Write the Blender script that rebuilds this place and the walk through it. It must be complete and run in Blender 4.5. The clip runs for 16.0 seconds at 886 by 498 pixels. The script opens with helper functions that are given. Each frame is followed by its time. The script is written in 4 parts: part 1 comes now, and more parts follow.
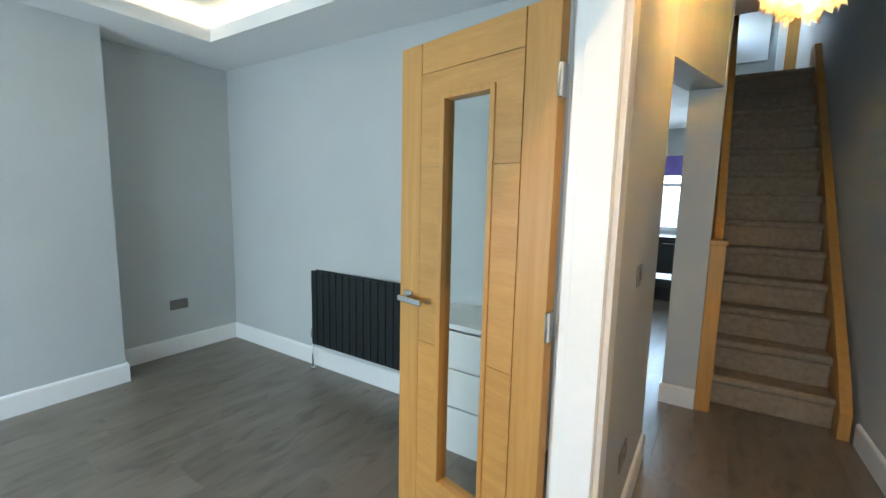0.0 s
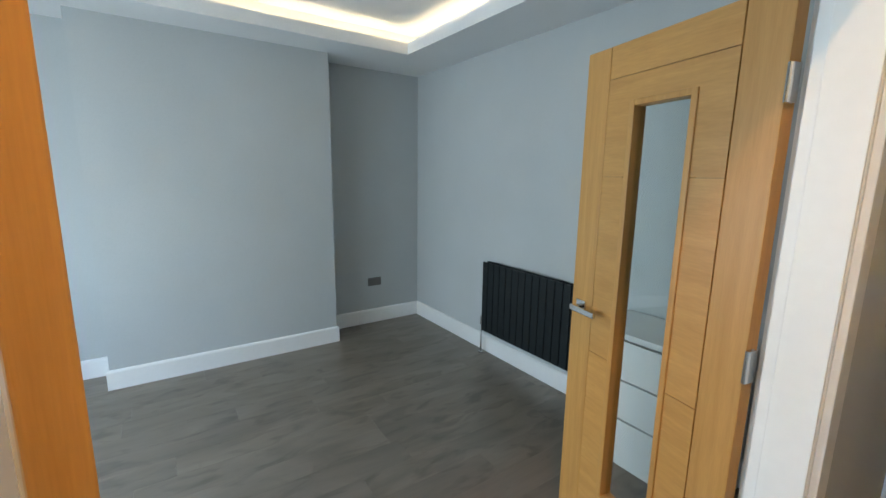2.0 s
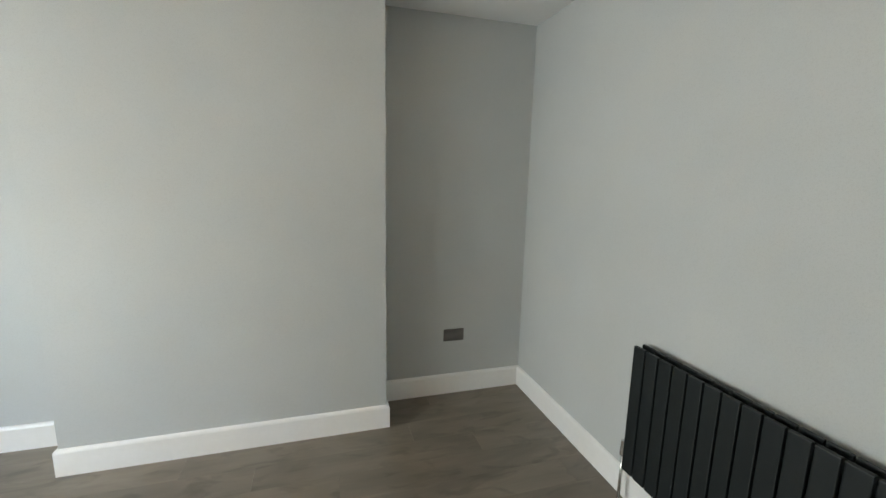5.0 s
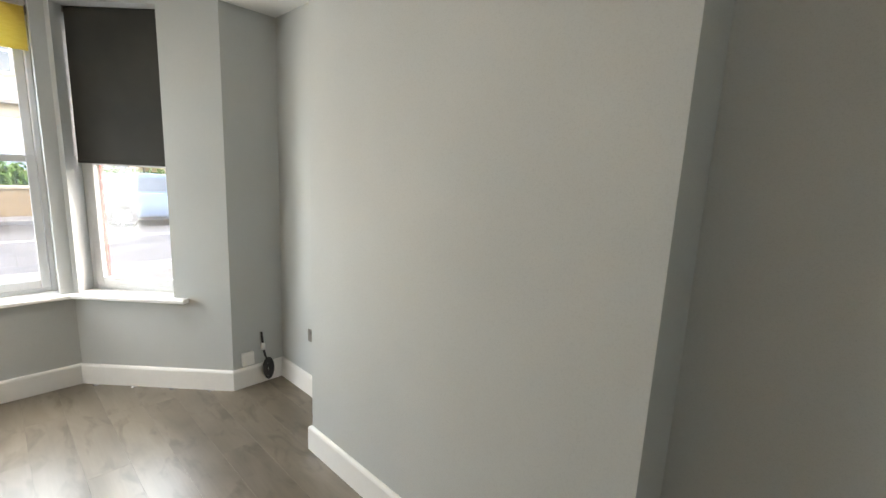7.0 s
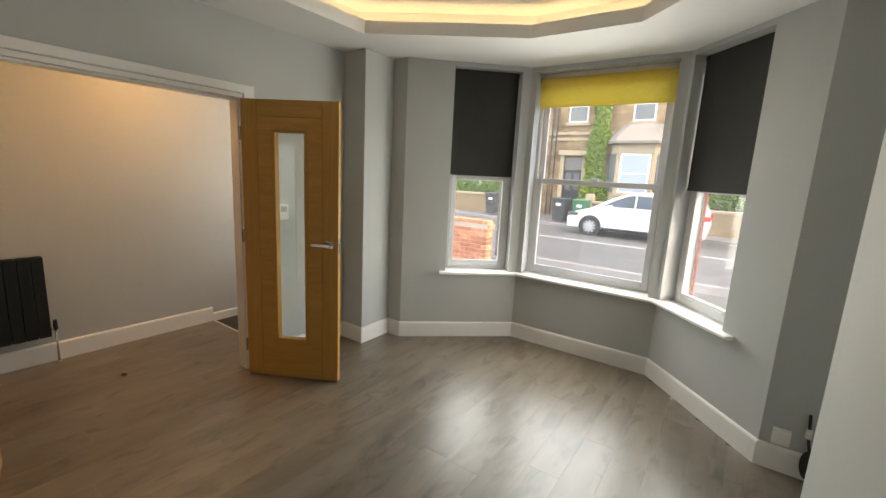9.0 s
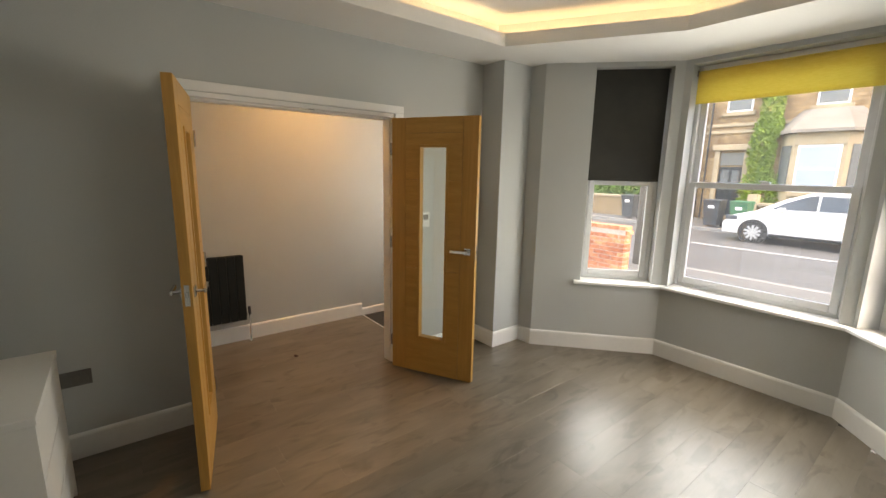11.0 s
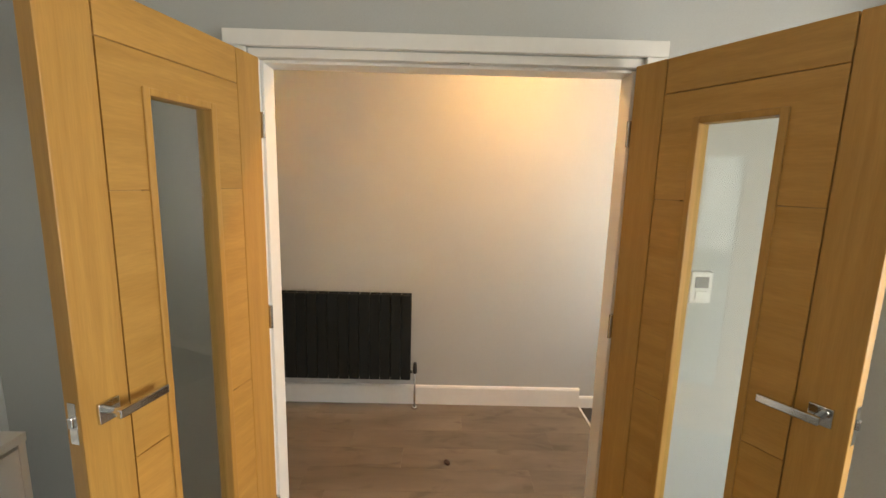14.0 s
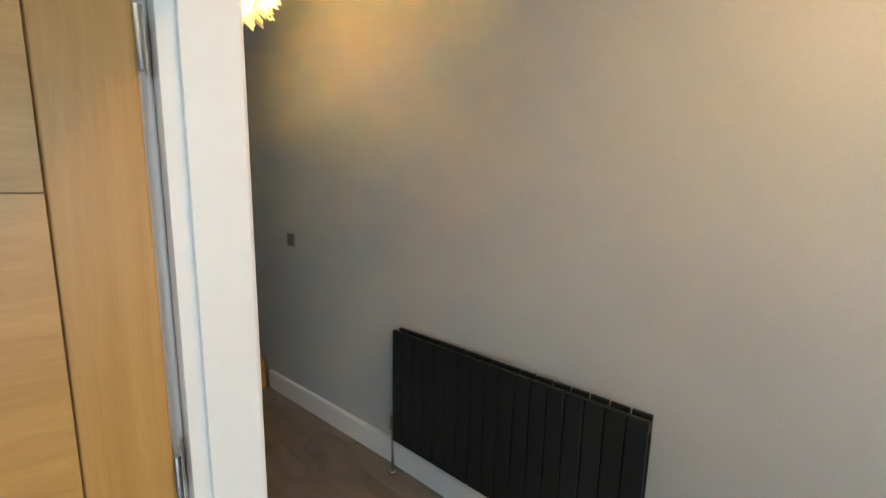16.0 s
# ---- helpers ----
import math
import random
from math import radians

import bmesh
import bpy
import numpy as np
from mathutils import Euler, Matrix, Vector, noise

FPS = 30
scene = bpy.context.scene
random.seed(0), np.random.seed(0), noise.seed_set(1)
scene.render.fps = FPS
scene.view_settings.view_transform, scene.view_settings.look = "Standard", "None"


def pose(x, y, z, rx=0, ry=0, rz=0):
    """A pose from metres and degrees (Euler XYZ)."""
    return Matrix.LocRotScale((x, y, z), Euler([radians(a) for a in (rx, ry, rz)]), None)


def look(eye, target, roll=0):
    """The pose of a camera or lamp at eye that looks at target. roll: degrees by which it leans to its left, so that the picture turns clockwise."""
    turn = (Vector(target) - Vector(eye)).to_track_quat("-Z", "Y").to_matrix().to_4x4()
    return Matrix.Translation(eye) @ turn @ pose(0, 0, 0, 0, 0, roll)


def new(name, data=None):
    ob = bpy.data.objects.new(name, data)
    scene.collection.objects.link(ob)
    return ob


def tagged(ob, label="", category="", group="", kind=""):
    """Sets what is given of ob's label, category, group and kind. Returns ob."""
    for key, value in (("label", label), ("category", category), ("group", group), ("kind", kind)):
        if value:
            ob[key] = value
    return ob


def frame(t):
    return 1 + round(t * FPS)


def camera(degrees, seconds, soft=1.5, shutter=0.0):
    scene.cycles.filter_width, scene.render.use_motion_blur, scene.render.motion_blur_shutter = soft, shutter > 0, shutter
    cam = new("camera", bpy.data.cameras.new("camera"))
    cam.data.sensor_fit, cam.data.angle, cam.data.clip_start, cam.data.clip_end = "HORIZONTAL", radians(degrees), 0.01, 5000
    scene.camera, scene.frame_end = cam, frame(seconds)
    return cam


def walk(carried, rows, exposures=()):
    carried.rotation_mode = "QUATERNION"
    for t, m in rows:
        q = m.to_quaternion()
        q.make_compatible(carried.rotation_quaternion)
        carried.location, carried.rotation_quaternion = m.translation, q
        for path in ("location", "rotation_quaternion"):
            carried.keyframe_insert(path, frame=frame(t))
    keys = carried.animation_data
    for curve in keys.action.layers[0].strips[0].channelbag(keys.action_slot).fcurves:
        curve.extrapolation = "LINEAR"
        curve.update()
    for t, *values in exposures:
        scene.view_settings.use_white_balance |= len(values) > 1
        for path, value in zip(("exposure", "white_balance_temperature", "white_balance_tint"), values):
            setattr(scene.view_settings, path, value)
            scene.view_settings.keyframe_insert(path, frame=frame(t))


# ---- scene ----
cam = camera(93.3, 16.0)
EXPOSURES = [(0, 3.85, 5700, 0), (0.5, 3.58, 5750, 2), (1, 3.48, 5750, 3), (2.5, 3.38, 5800, 3), (3.2, 3.55, 6500, 5), (5.3, 3.72, 7200, 9), (6.5, 4.02, 7600, 11), (7.5, 2.95, 7750, 12), (8, 2.76, 7950, 12), (9.5, 2.93, 8300, 11),
             (12, 3.08, 8700, 14), (13, 3.32, 8700, 13), (14, 3.62, 8200, 12), (15, 3.5, 6300, 4), (16, 3.4, 5900, 2)]
PATH = [
    (0, (0.361, -2.255, 1.431), (-0.718, -0.59, 1.177), 1.3),
    (0.5, (0.432, -2.359, 1.422), (-0.827, -0.831, 1.138), 1.6),
    (1, (0.441, -2.463, 1.427), (-0.981, -1.091, 1.118), 1.5),
    (1.5, (0.436, -2.442, 1.44), (-1.111, -1.218, 1.107), 1.3),
    (2, (0.365, -2.312, 1.533), (-1.26, -1.199, 1.184), 0.8),
    (2.5, (0.246, -2.219, 1.593), (-1.431, -1.189, 1.238), 0.8),
    (3, (0.067, -2.139, 1.582), (-1.63, -1.145, 1.22), 0.6),
    (3.2, (0.006, -2.068, 1.583), (-1.7, -1.09, 1.217), 0.5),
    (5.5, (-1.222, -1.208, 1.536), (-3.175, -0.969, 1.173), 1.7),
    (6, (-1.608, -1.011, 1.581), (-3.55, -1.255, 1.17), 1.6),
    (6.5, (-1.909, -0.862, 1.594), (-3.701, -1.641, 1.17), 1.7),
    (7, (-2.117, -0.768, 1.531), (-3.573, -2.096, 1.191), 2.6),
    (7.5, (-2.356, -0.759, 1.553), (-3.26, -2.506, 1.19), 3.2),
    (8, (-2.642, -0.735, 1.575), (-2.832, -2.689, 1.195), 3.1),
    (8.5, (-2.834, -0.758, 1.532), (-2.321, -2.658, 1.177), 3.0),
    (9, (-2.875, -0.777, 1.557), (-1.755, -2.394, 1.199), 2.9),
    (9.5, (-2.933, -0.714, 1.562), (-1.465, -2.027, 1.215), 2.0),
    (9.7, (-2.917, -0.682, 1.607), (-1.398, -1.932, 1.247), 1.4),
    (11.8, (-2.732, -0.738, 1.582), (-1.154, -1.909, 1.209), 0.9),
    (12, (-2.653, -0.857, 1.576), (-1.033, -1.97, 1.21), 0.8),
    (12.5, (-2.454, -1.057, 1.577), (-0.725, -1.998, 1.224), 0.9),
    (13, (-2.178, -1.268, 1.577), (-0.33, -1.954, 1.242), 1.1),
    (13.5, (-1.888, -1.546, 1.557), (0.051, -1.922, 1.238), 1.3),
    (14, (-1.565, -1.71, 1.575), (0.409, -1.733, 1.256), 1.5),
    (14.5, (-1.194, -1.781, 1.597), (0.753, -1.466, 1.267), 1.7),
    (15, (-0.855, -1.919, 1.551), (1.01, -1.267, 1.244), 1.0),
    (15.5, (-0.539, -1.941, 1.549), (1.169, -0.951, 1.229), 1.3),
    (16, (-0.227, -1.832, 1.561), (1.27, -0.545, 1.242), 1.2),
]
walk(cam, [(t, look(eye, target, roll)) for t, eye, target, roll in PATH], EXPOSURES)

# ---------- world, sun, exposure ----------
world = bpy.data.worlds.new("sky")
scene.world = world
world.use_nodes = True
wt = world.node_tree
sky = wt.nodes.new("ShaderNodeTexSky")
sky.sky_type = "NISHITA"
sky.sun_disc = False
sky.sun_elevation = radians(48)
sky.sun_rotation = radians(281)
sky.air_density, sky.dust_density, sky.ozone_density = 1.0, 2.0, 1.5
wt.links.new(sky.outputs[0], wt.nodes["Background"].inputs[0])
wt.nodes["Background"].inputs[1].default_value = 0.15

sun_data = bpy.data.lights.new("sun", "SUN")
sun_data.energy = 0.9
sun_data.angle = radians(70)
sun_data.color = (0.97, 0.99, 1.0)
sun = new("sun", sun_data)
sun.matrix_world = look((30, 6, 32), (0, 0, 0))


def daylight(m, w, h, power):
    """An area lamp set in one opening for the sky's light: m has z out of the lamp's back."""
    data = bpy.data.lights.new("opening_light", "AREA")
    data.shape, data.size, data.size_y = "RECTANGLE", w, h
    data.energy, data.color = power, (0.85, 0.945, 1.0)
    data.spread = radians(155)
    ob = new("opening_light", data)
    ob.matrix_world = m


# ---------- materials ----------
def nodes_of(name):
    m = bpy.data.materials.new(name)
    m.use_nodes = True
    nt = m.node_tree
    return m, nt, nt.nodes["Principled BSDF"]


def add(nt, kind, **values):
    n = nt.nodes.new(kind)
    for k, v in values.items():
        n.inputs[k].default_value = v
    return n


def coords(nt, scale=(1, 1, 1)):
    c = nt.nodes.new("ShaderNodeTexCoord")
    mp = nt.nodes.new("ShaderNodeMapping")
    mp.inputs["Scale"].default_value = scale
    nt.links.new(c.outputs["Object"], mp.inputs["Vector"])
    return mp.outputs["Vector"]


def ramp(nt, fac, c0, c1, p0=0.3, p1=0.7):
    r = nt.nodes.new("ShaderNodeValToRGB")
    r.color_ramp.elements[0].position, r.color_ramp.elements[1].position = p0, p1
    r.color_ramp.elements[0].color, r.color_ramp.elements[1].color = (*c0, 1), (*c1, 1)
    nt.links.new(fac, r.inputs["Fac"])
    return r.outputs["Color"]


def mixed(nt, a, b, fac, blend="MIX"):
    n = nt.nodes.new("ShaderNodeMix")
    n.data_type, n.blend_type = "RGBA", blend
    if isinstance(fac, float):
        n.inputs["Factor"].default_value = fac
    else:
        nt.links.new(fac, n.inputs["Factor"])
    nt.links.new(a, n.inputs["A"])
    nt.links.new(b, n.inputs["B"])
    return n.outputs["Result"]


def bumped(nt, bsdf, height, strength=0.2, distance=0.002):
    b = add(nt, "ShaderNodeBump", Strength=strength, Distance=distance)
    nt.links.new(height, b.inputs["Height"])
    nt.links.new(b.outputs["Normal"], bsdf.inputs["Normal"])


def plain(name, lo, hi, rough=0.5, metal=0.0, scale=3.0, fine=60.0, bump=0.1, stretch=(1, 1, 1), spec=0.5):
    """A surface with broad and fine variation between two colours."""
    m, nt, b = nodes_of(name)
    v = coords(nt, stretch)
    n1 = add(nt, "ShaderNodeTexNoise", Scale=scale, Detail=4.0)
    n2 = add(nt, "ShaderNodeTexNoise", Scale=fine, Detail=3.0)
    nt.links.new(v, n1.inputs["Vector"])
    nt.links.new(v, n2.inputs["Vector"])
    fac = nt.nodes.new("ShaderNodeMath")
    fac.operation = "MULTIPLY_ADD"
    fac.inputs[1].default_value = 0.35
    nt.links.new(n2.outputs["Fac"], fac.inputs[0])
    half = nt.nodes.new("ShaderNodeMath")
    half.operation = "MULTIPLY"
    half.inputs[1].default_value = 0.65
    nt.links.new(n1.outputs["Fac"], half.inputs[0])
    nt.links.new(half.outputs[0], fac.inputs[2])
    nt.links.new(ramp(nt, fac.outputs[0], lo, hi), b.inputs["Base Color"])
    b.inputs["Roughness"].default_value = rough
    b.inputs["Metallic"].default_value = metal
    b.inputs["Specular IOR Level"].default_value = spec
    if bump:
        bumped(nt, b, n2.outputs["Fac"], bump)
    return m


def wood(name, lo, hi, grain=(1, 1, 14), rough=0.45, vary=0.12):
    """Veneer with long grain; grain gives the stretch of the texture, largest across the fibres."""
    m, nt, b = nodes_of(name)
    v = coords(nt, grain)
    info = nt.nodes.new("ShaderNodeObjectInfo")
    off = nt.nodes.new("ShaderNodeVectorMath")
    off.operation = "ADD"
    comb = nt.nodes.new("ShaderNodeCombineXYZ")
    mul = nt.nodes.new("ShaderNodeMath")
    mul.operation = "MULTIPLY"
    mul.inputs[1].default_value = 37.0
    nt.links.new(info.outputs["Random"], mul.inputs[0])
    for k in ("X", "Y", "Z"):
        nt.links.new(mul.outputs[0], comb.inputs[k])
    nt.links.new(v, off.inputs[0])
    nt.links.new(comb.outputs[0], off.inputs[1])
    n1 = add(nt, "ShaderNodeTexNoise", Scale=2.2, Detail=8.0, Distortion=0.6)
    n2 = add(nt, "ShaderNodeTexNoise", Scale=18.0, Detail=4.0)
    for n in (n1, n2):
        nt.links.new(off.outputs[0], n.inputs["Vector"])
    c1 = ramp(nt, n1.outputs["Fac"], lo, hi, 0.3, 0.7)
    c2 = ramp(nt, n2.outputs["Fac"], (0.92, 0.91, 0.9), (1.03, 1.03, 1.02), 0.3, 0.7)
    col = mixed(nt, c1, c2, 1.0, "MULTIPLY")
    rnd = ramp(nt, info.outputs["Random"], (1 - vary,) * 3, (1 + vary,) * 3, 0.0, 1.0)
    nt.links.new(mixed(nt, col, rnd, 1.0, "MULTIPLY"), b.inputs["Base Color"])
    b.inputs["Roughness"].default_value = rough
    bumped(nt, b, n2.outputs["Fac"], 0.08, 0.001)
    return m


def wallpaper(name, lo, hi):
    """Matt lining with a fine upright weave."""
    m, nt, b = nodes_of(name)
    v = coords(nt)
    big = add(nt, "ShaderNodeTexNoise", Scale=1.3, Detail=3.0)
    nt.links.new(v, big.inputs["Vector"])
    fine_v = coords(nt, (620, 620, 150))
    fine = add(nt, "ShaderNodeTexNoise", Scale=1.0, Detail=2.0)
    nt.links.new(fine_v, fine.inputs["Vector"])
    cross_v = coords(nt, (130, 130, 650))
    cross = add(nt, "ShaderNodeTexNoise", Scale=1.0, Detail=2.0)
    nt.links.new(cross_v, cross.inputs["Vector"])
    weave = nt.nodes.new("ShaderNodeMath")
    weave.operation = "ADD"
    nt.links.new(fine.outputs["Fac"], weave.inputs[0])
    nt.links.new(cross.outputs["Fac"], weave.inputs[1])
    c1 = ramp(nt, big.outputs["Fac"], lo, hi, 0.25, 0.75)
    c2 = ramp(nt, weave.outputs[0], (0.95, 0.95, 0.95), (1.04, 1.04, 1.04), 0.75, 1.25)
    nt.links.new(mixed(nt, c1, c2, 1.0, "MULTIPLY"), b.inputs["Base Color"])
    b.inputs["Roughness"].default_value = 0.75
    b.inputs["Specular IOR Level"].default_value = 0.25
    bumped(nt, b, weave.outputs[0], 0.25, 0.0012)
    return m


def glowing(name, colour, strength):
    m = bpy.data.materials.new(name)
    m.use_nodes = True
    nt = m.node_tree
    nt.nodes.remove(nt.nodes["Principled BSDF"])
    e = add(nt, "ShaderNodeEmission", Strength=strength, Color=(*colour, 1))
    nt.links.new(e.outputs[0], nt.nodes["Material Output"].inputs[0])
    return m


def clear_glass(name, tint=(1, 1, 1), base=0.075, grazing=0.9, haze=0.0):
    """Thin pane: mostly see-through, with a mirror share by Fresnel and a translucent veil imitating outdoor haze."""
    m = bpy.data.materials.new(name)
    m.use_nodes = True
    nt = m.node_tree
    nt.nodes.remove(nt.nodes["Principled BSDF"])
    tr = add(nt, "ShaderNodeBsdfTransparent", Color=(*tint, 1))
    gl = add(nt, "ShaderNodeBsdfGlossy", Roughness=0.01)
    lw_ = nt.nodes.new("ShaderNodeLayerWeight")
    lw_.inputs["Blend"].default_value = 0.5
    pw = nt.nodes.new("ShaderNodeMath")
    pw.operation = "POWER"
    pw.inputs[1].default_value = 5.0
    nt.links.new(lw_.outputs["Facing"], pw.inputs[0])
    fr = nt.nodes.new("ShaderNodeMath")
    fr.operation = "MULTIPLY_ADD"
    fr.inputs[1].default_value, fr.inputs[2].default_value = grazing, base
    nt.links.new(pw.outputs[0], fr.inputs[0])
    mx = nt.nodes.new("ShaderNodeMixShader")
    nt.links.new(fr.outputs[0], mx.inputs[0])
    nt.links.new(tr.outputs[0], mx.inputs[1])
    nt.links.new(gl.outputs[0], mx.inputs[2])
    # pale veil mixed into the pane to imitate haze beyond it
    veil = add(nt, "ShaderNodeBsdfTranslucent", Color=(0.85, 0.87, 0.88, 1))
    dm = add(nt, "ShaderNodeMixShader", Fac=haze)
    nt.links.new(mx.outputs[0], dm.inputs[1])
    nt.links.new(veil.outputs[0], dm.inputs[2])
    nt.links.new(dm.outputs[0], nt.nodes["Material Output"].inputs[0])
    return m


WALL = wallpaper("grey_wallpaper", (0.445, 0.462, 0.46), (0.495, 0.512, 0.508))
CEIL = plain("ceiling_paint", (0.74, 0.74, 0.73), (0.8, 0.8, 0.79), 0.8, scale=1.5, fine=90, bump=0.05)
GLOSS = plain("white_woodwork_paint", (0.76, 0.755, 0.74), (0.82, 0.815, 0.8), 0.35, scale=2, fine=30, bump=0.04)
UPVC = plain("white_window_frame", (0.68, 0.69, 0.7), (0.76, 0.77, 0.78), 0.35, scale=2, fine=30, bump=0.03)
OAK = wood("oak_upright_grain", (0.44, 0.228, 0.056), (0.53, 0.29, 0.08), (20, 20, 1.0), 0.42, 0.03)
OAK_ACROSS = wood("oak_cross_grain", (0.45, 0.236, 0.058), (0.55, 0.302, 0.084), (1.4, 12, 12), 0.42, 0.03)
GROOVE = wood("oak_groove", (0.3, 0.17, 0.055), (0.38, 0.22, 0.08), (26, 26, 1.3), 0.7, 0.05)
ANTHRACITE = plain("anthracite_enamel", (0.009, 0.012, 0.013), (0.014, 0.018, 0.019), 0.45, scale=2, fine=120, bump=0.03, spec=0.3)
CHROME = plain("brushed_chrome", (0.6, 0.6, 0.6), (0.72, 0.72, 0.71), 0.13, 1.0, bump=0.01)
DARK_METAL = plain("dark_grey_plate", (0.16, 0.145, 0.135), (0.2, 0.185, 0.17), 0.4, 0.3, bump=0.02)
BLACK = plain("black_plastic", (0.012, 0.012, 0.013), (0.022, 0.022, 0.022), 0.45, bump=0.03)
WHITE_PLASTIC = plain("white_plastic", (0.74, 0.74, 0.72), (0.8, 0.8, 0.78), 0.4, bump=0.02)
CABINET = plain("white_foil_board", (0.78, 0.775, 0.76), (0.83, 0.825, 0.81), 0.35, scale=2, bump=0.02)
CARPET = plain("grey_brown_carpet", (0.22, 0.18, 0.135), (0.34, 0.285, 0.22), 0.97, scale=26, fine=320, bump=0.7, spec=0.05)
BLIND = plain("charcoal_blind_cloth", (0.04, 0.04, 0.037), (0.058, 0.056, 0.052), 0.85, scale=4, fine=350, bump=0.2, spec=0.2)
GLASS = clear_glass("window_glass", (1, 1, 1), 0.04, 0.1, 0.03)
DOOR_GLASS = clear_glass("door_glass", (0.93, 0.96, 0.95))
LED = glowing("led_strip", (1.0, 0.73, 0.43), 1.45)
BULB = glowing("warm_bulb", (1.0, 0.48, 0.13), 66.0)
LENS = glowing("downlight_lens", (1.0, 0.6, 0.25), 60.0)

# translucent cloth of the yellow blind
YELLOW, ynt, yb = nodes_of("yellow_blind_cloth")
yb.inputs["Base Color"].default_value = (0.72, 0.55, 0.09, 1)
yb.inputs["Roughness"].default_value = 0.8
yn = add(ynt, "ShaderNodeTexNoise", Scale=1.0, Detail=3.0)
ynt.links.new(coords(ynt, (30, 30, 300)), yn.inputs["Vector"])
ycol = ramp(ynt, yn.outputs["Fac"], (0.84, 0.71, 0.24), (0.91, 0.79, 0.31))
ynt.links.new(ycol, yb.inputs["Base Color"])
ytr = ynt.nodes.new("ShaderNodeBsdfTranslucent")
ynt.links.new(ycol, ytr.inputs["Color"])
ymx = add(ynt, "ShaderNodeMixShader", Fac=0.72)
ynt.links.new(yb.outputs[0], ymx.inputs[1])
ynt.links.new(ytr.outputs[0], ymx.inputs[2])
ynt.links.new(ymx.outputs[0], ynt.nodes["Material Output"].inputs[0])

# feathers: white, letting light through
FEATHER, fnt, fb = nodes_of("white_feather")
fb.inputs["Base Color"].default_value = (0.8, 0.77, 0.7, 1)
fb.inputs["Roughness"].default_value = 0.9
ftr = add(fnt, "ShaderNodeBsdfTranslucent", Color=(0.85, 0.8, 0.7, 1))
fmx = add(fnt, "ShaderNodeMixShader", Fac=0.5)
fnt.links.new(fb.outputs[0], fmx.inputs[1])
fnt.links.new(ftr.outputs[0], fmx.inputs[2])
fnt.links.new(fmx.outputs[0], fnt.nodes["Material Output"].inputs[0])


def plank_material():
    m, nt, b = nodes_of("grey_brown_vinyl_plank")
    info = nt.nodes.new("ShaderNodeObjectInfo")
    mul = nt.nodes.new("ShaderNodeMath")
    mul.operation = "MULTIPLY"
    mul.inputs[1].default_value = 53.0
    nt.links.new(info.outputs["Random"], mul.inputs[0])
    comb = nt.nodes.new("ShaderNodeCombineXYZ")
    nt.links.new(mul.outputs[0], comb.inputs["Z"])
    geo = nt.nodes.new("ShaderNodeNewGeometry")
    off = nt.nodes.new("ShaderNodeVectorMath")
    off.operation = "ADD"
    nt.links.new(geo.outputs["Position"], off.inputs[0])
    nt.links.new(comb.outputs[0], off.inputs[1])

    def layer(scale, stretch, detail, distort=0.0):
        mp = nt.nodes.new("ShaderNodeMapping")
        mp.inputs["Scale"].default_value = stretch
        nt.links.new(off.outputs[0], mp.inputs["Vector"])
        n = add(nt, "ShaderNodeTexNoise", Scale=scale, Detail=detail, Distortion=distort)
        nt.links.new(mp.outputs["Vector"], n.inputs["Vector"])
        return n.outputs["Fac"]
    cloud = layer(1.0, (6, 1.7, 1), 6.0, 0.7)
    fibre = layer(1.0, (120, 3, 1), 4.0)
    knot = layer(1.0, (11, 4.0, 1), 3.0, 0.8)
    c1 = ramp(nt, cloud, (0.128, 0.102, 0.076), (0.21, 0.174, 0.136), 0.3, 0.7)
    c2 = ramp(nt, fibre, (0.95, 0.945, 0.94), (1.04, 1.04, 1.04), 0.3, 0.7)
    c3 = ramp(nt, knot, (0.66, 0.63, 0.6), (1, 1, 1), 0.3, 0.46)
    c4 = ramp(nt, info.outputs["Random"], (0.95, 0.95, 0.95), (1.05, 1.05, 1.04), 0.0, 1.0)
    col = mixed(nt, c1, c2, 1.0, "MULTIPLY")
    col = mixed(nt, col, c3, 1.0, "MULTIPLY")
    col = mixed(nt, col, c4, 1.0, "MULTIPLY")
    nt.links.new(col, b.inputs["Base Color"])
    r = nt.nodes.new("ShaderNodeMapRange")
    r.inputs["To Min"].default_value, r.inputs["To Max"].default_value = 0.29, 0.38
    nt.links.new(fibre, r.inputs["Value"])
    nt.links.new(r.outputs[0], b.inputs["Roughness"])
    b.inputs["Specular IOR Level"].default_value = 0.88
    bumped(nt, b, fibre, 0.03, 0.0004)
    return m


PLANK = plank_material()
JOINT = plain("dark_floor_joint", (0.03, 0.027, 0.024), (0.05, 0.045, 0.04), 0.8)

# ---------- mesh helpers ----------
def mesh_object(name, bm, material, parent=None, label="", smooth=False):
    me = bpy.data.meshes.new(name)
    bmesh.ops.recalc_face_normals(bm, faces=bm.faces[:])
    bm.to_mesh(me)
    bm.free()
    if smooth:
        for p in me.polygons:
            p.use_smooth = True
    me.materials.append(material)
    ob = new(name, me)
    if parent:
        ob.parent = parent
    if label:
        ob["label"] = label
    return ob


def part(name, bm, material, parent, label="", smooth=False):
    return mesh_object(name, bm, material, parent, label, smooth)


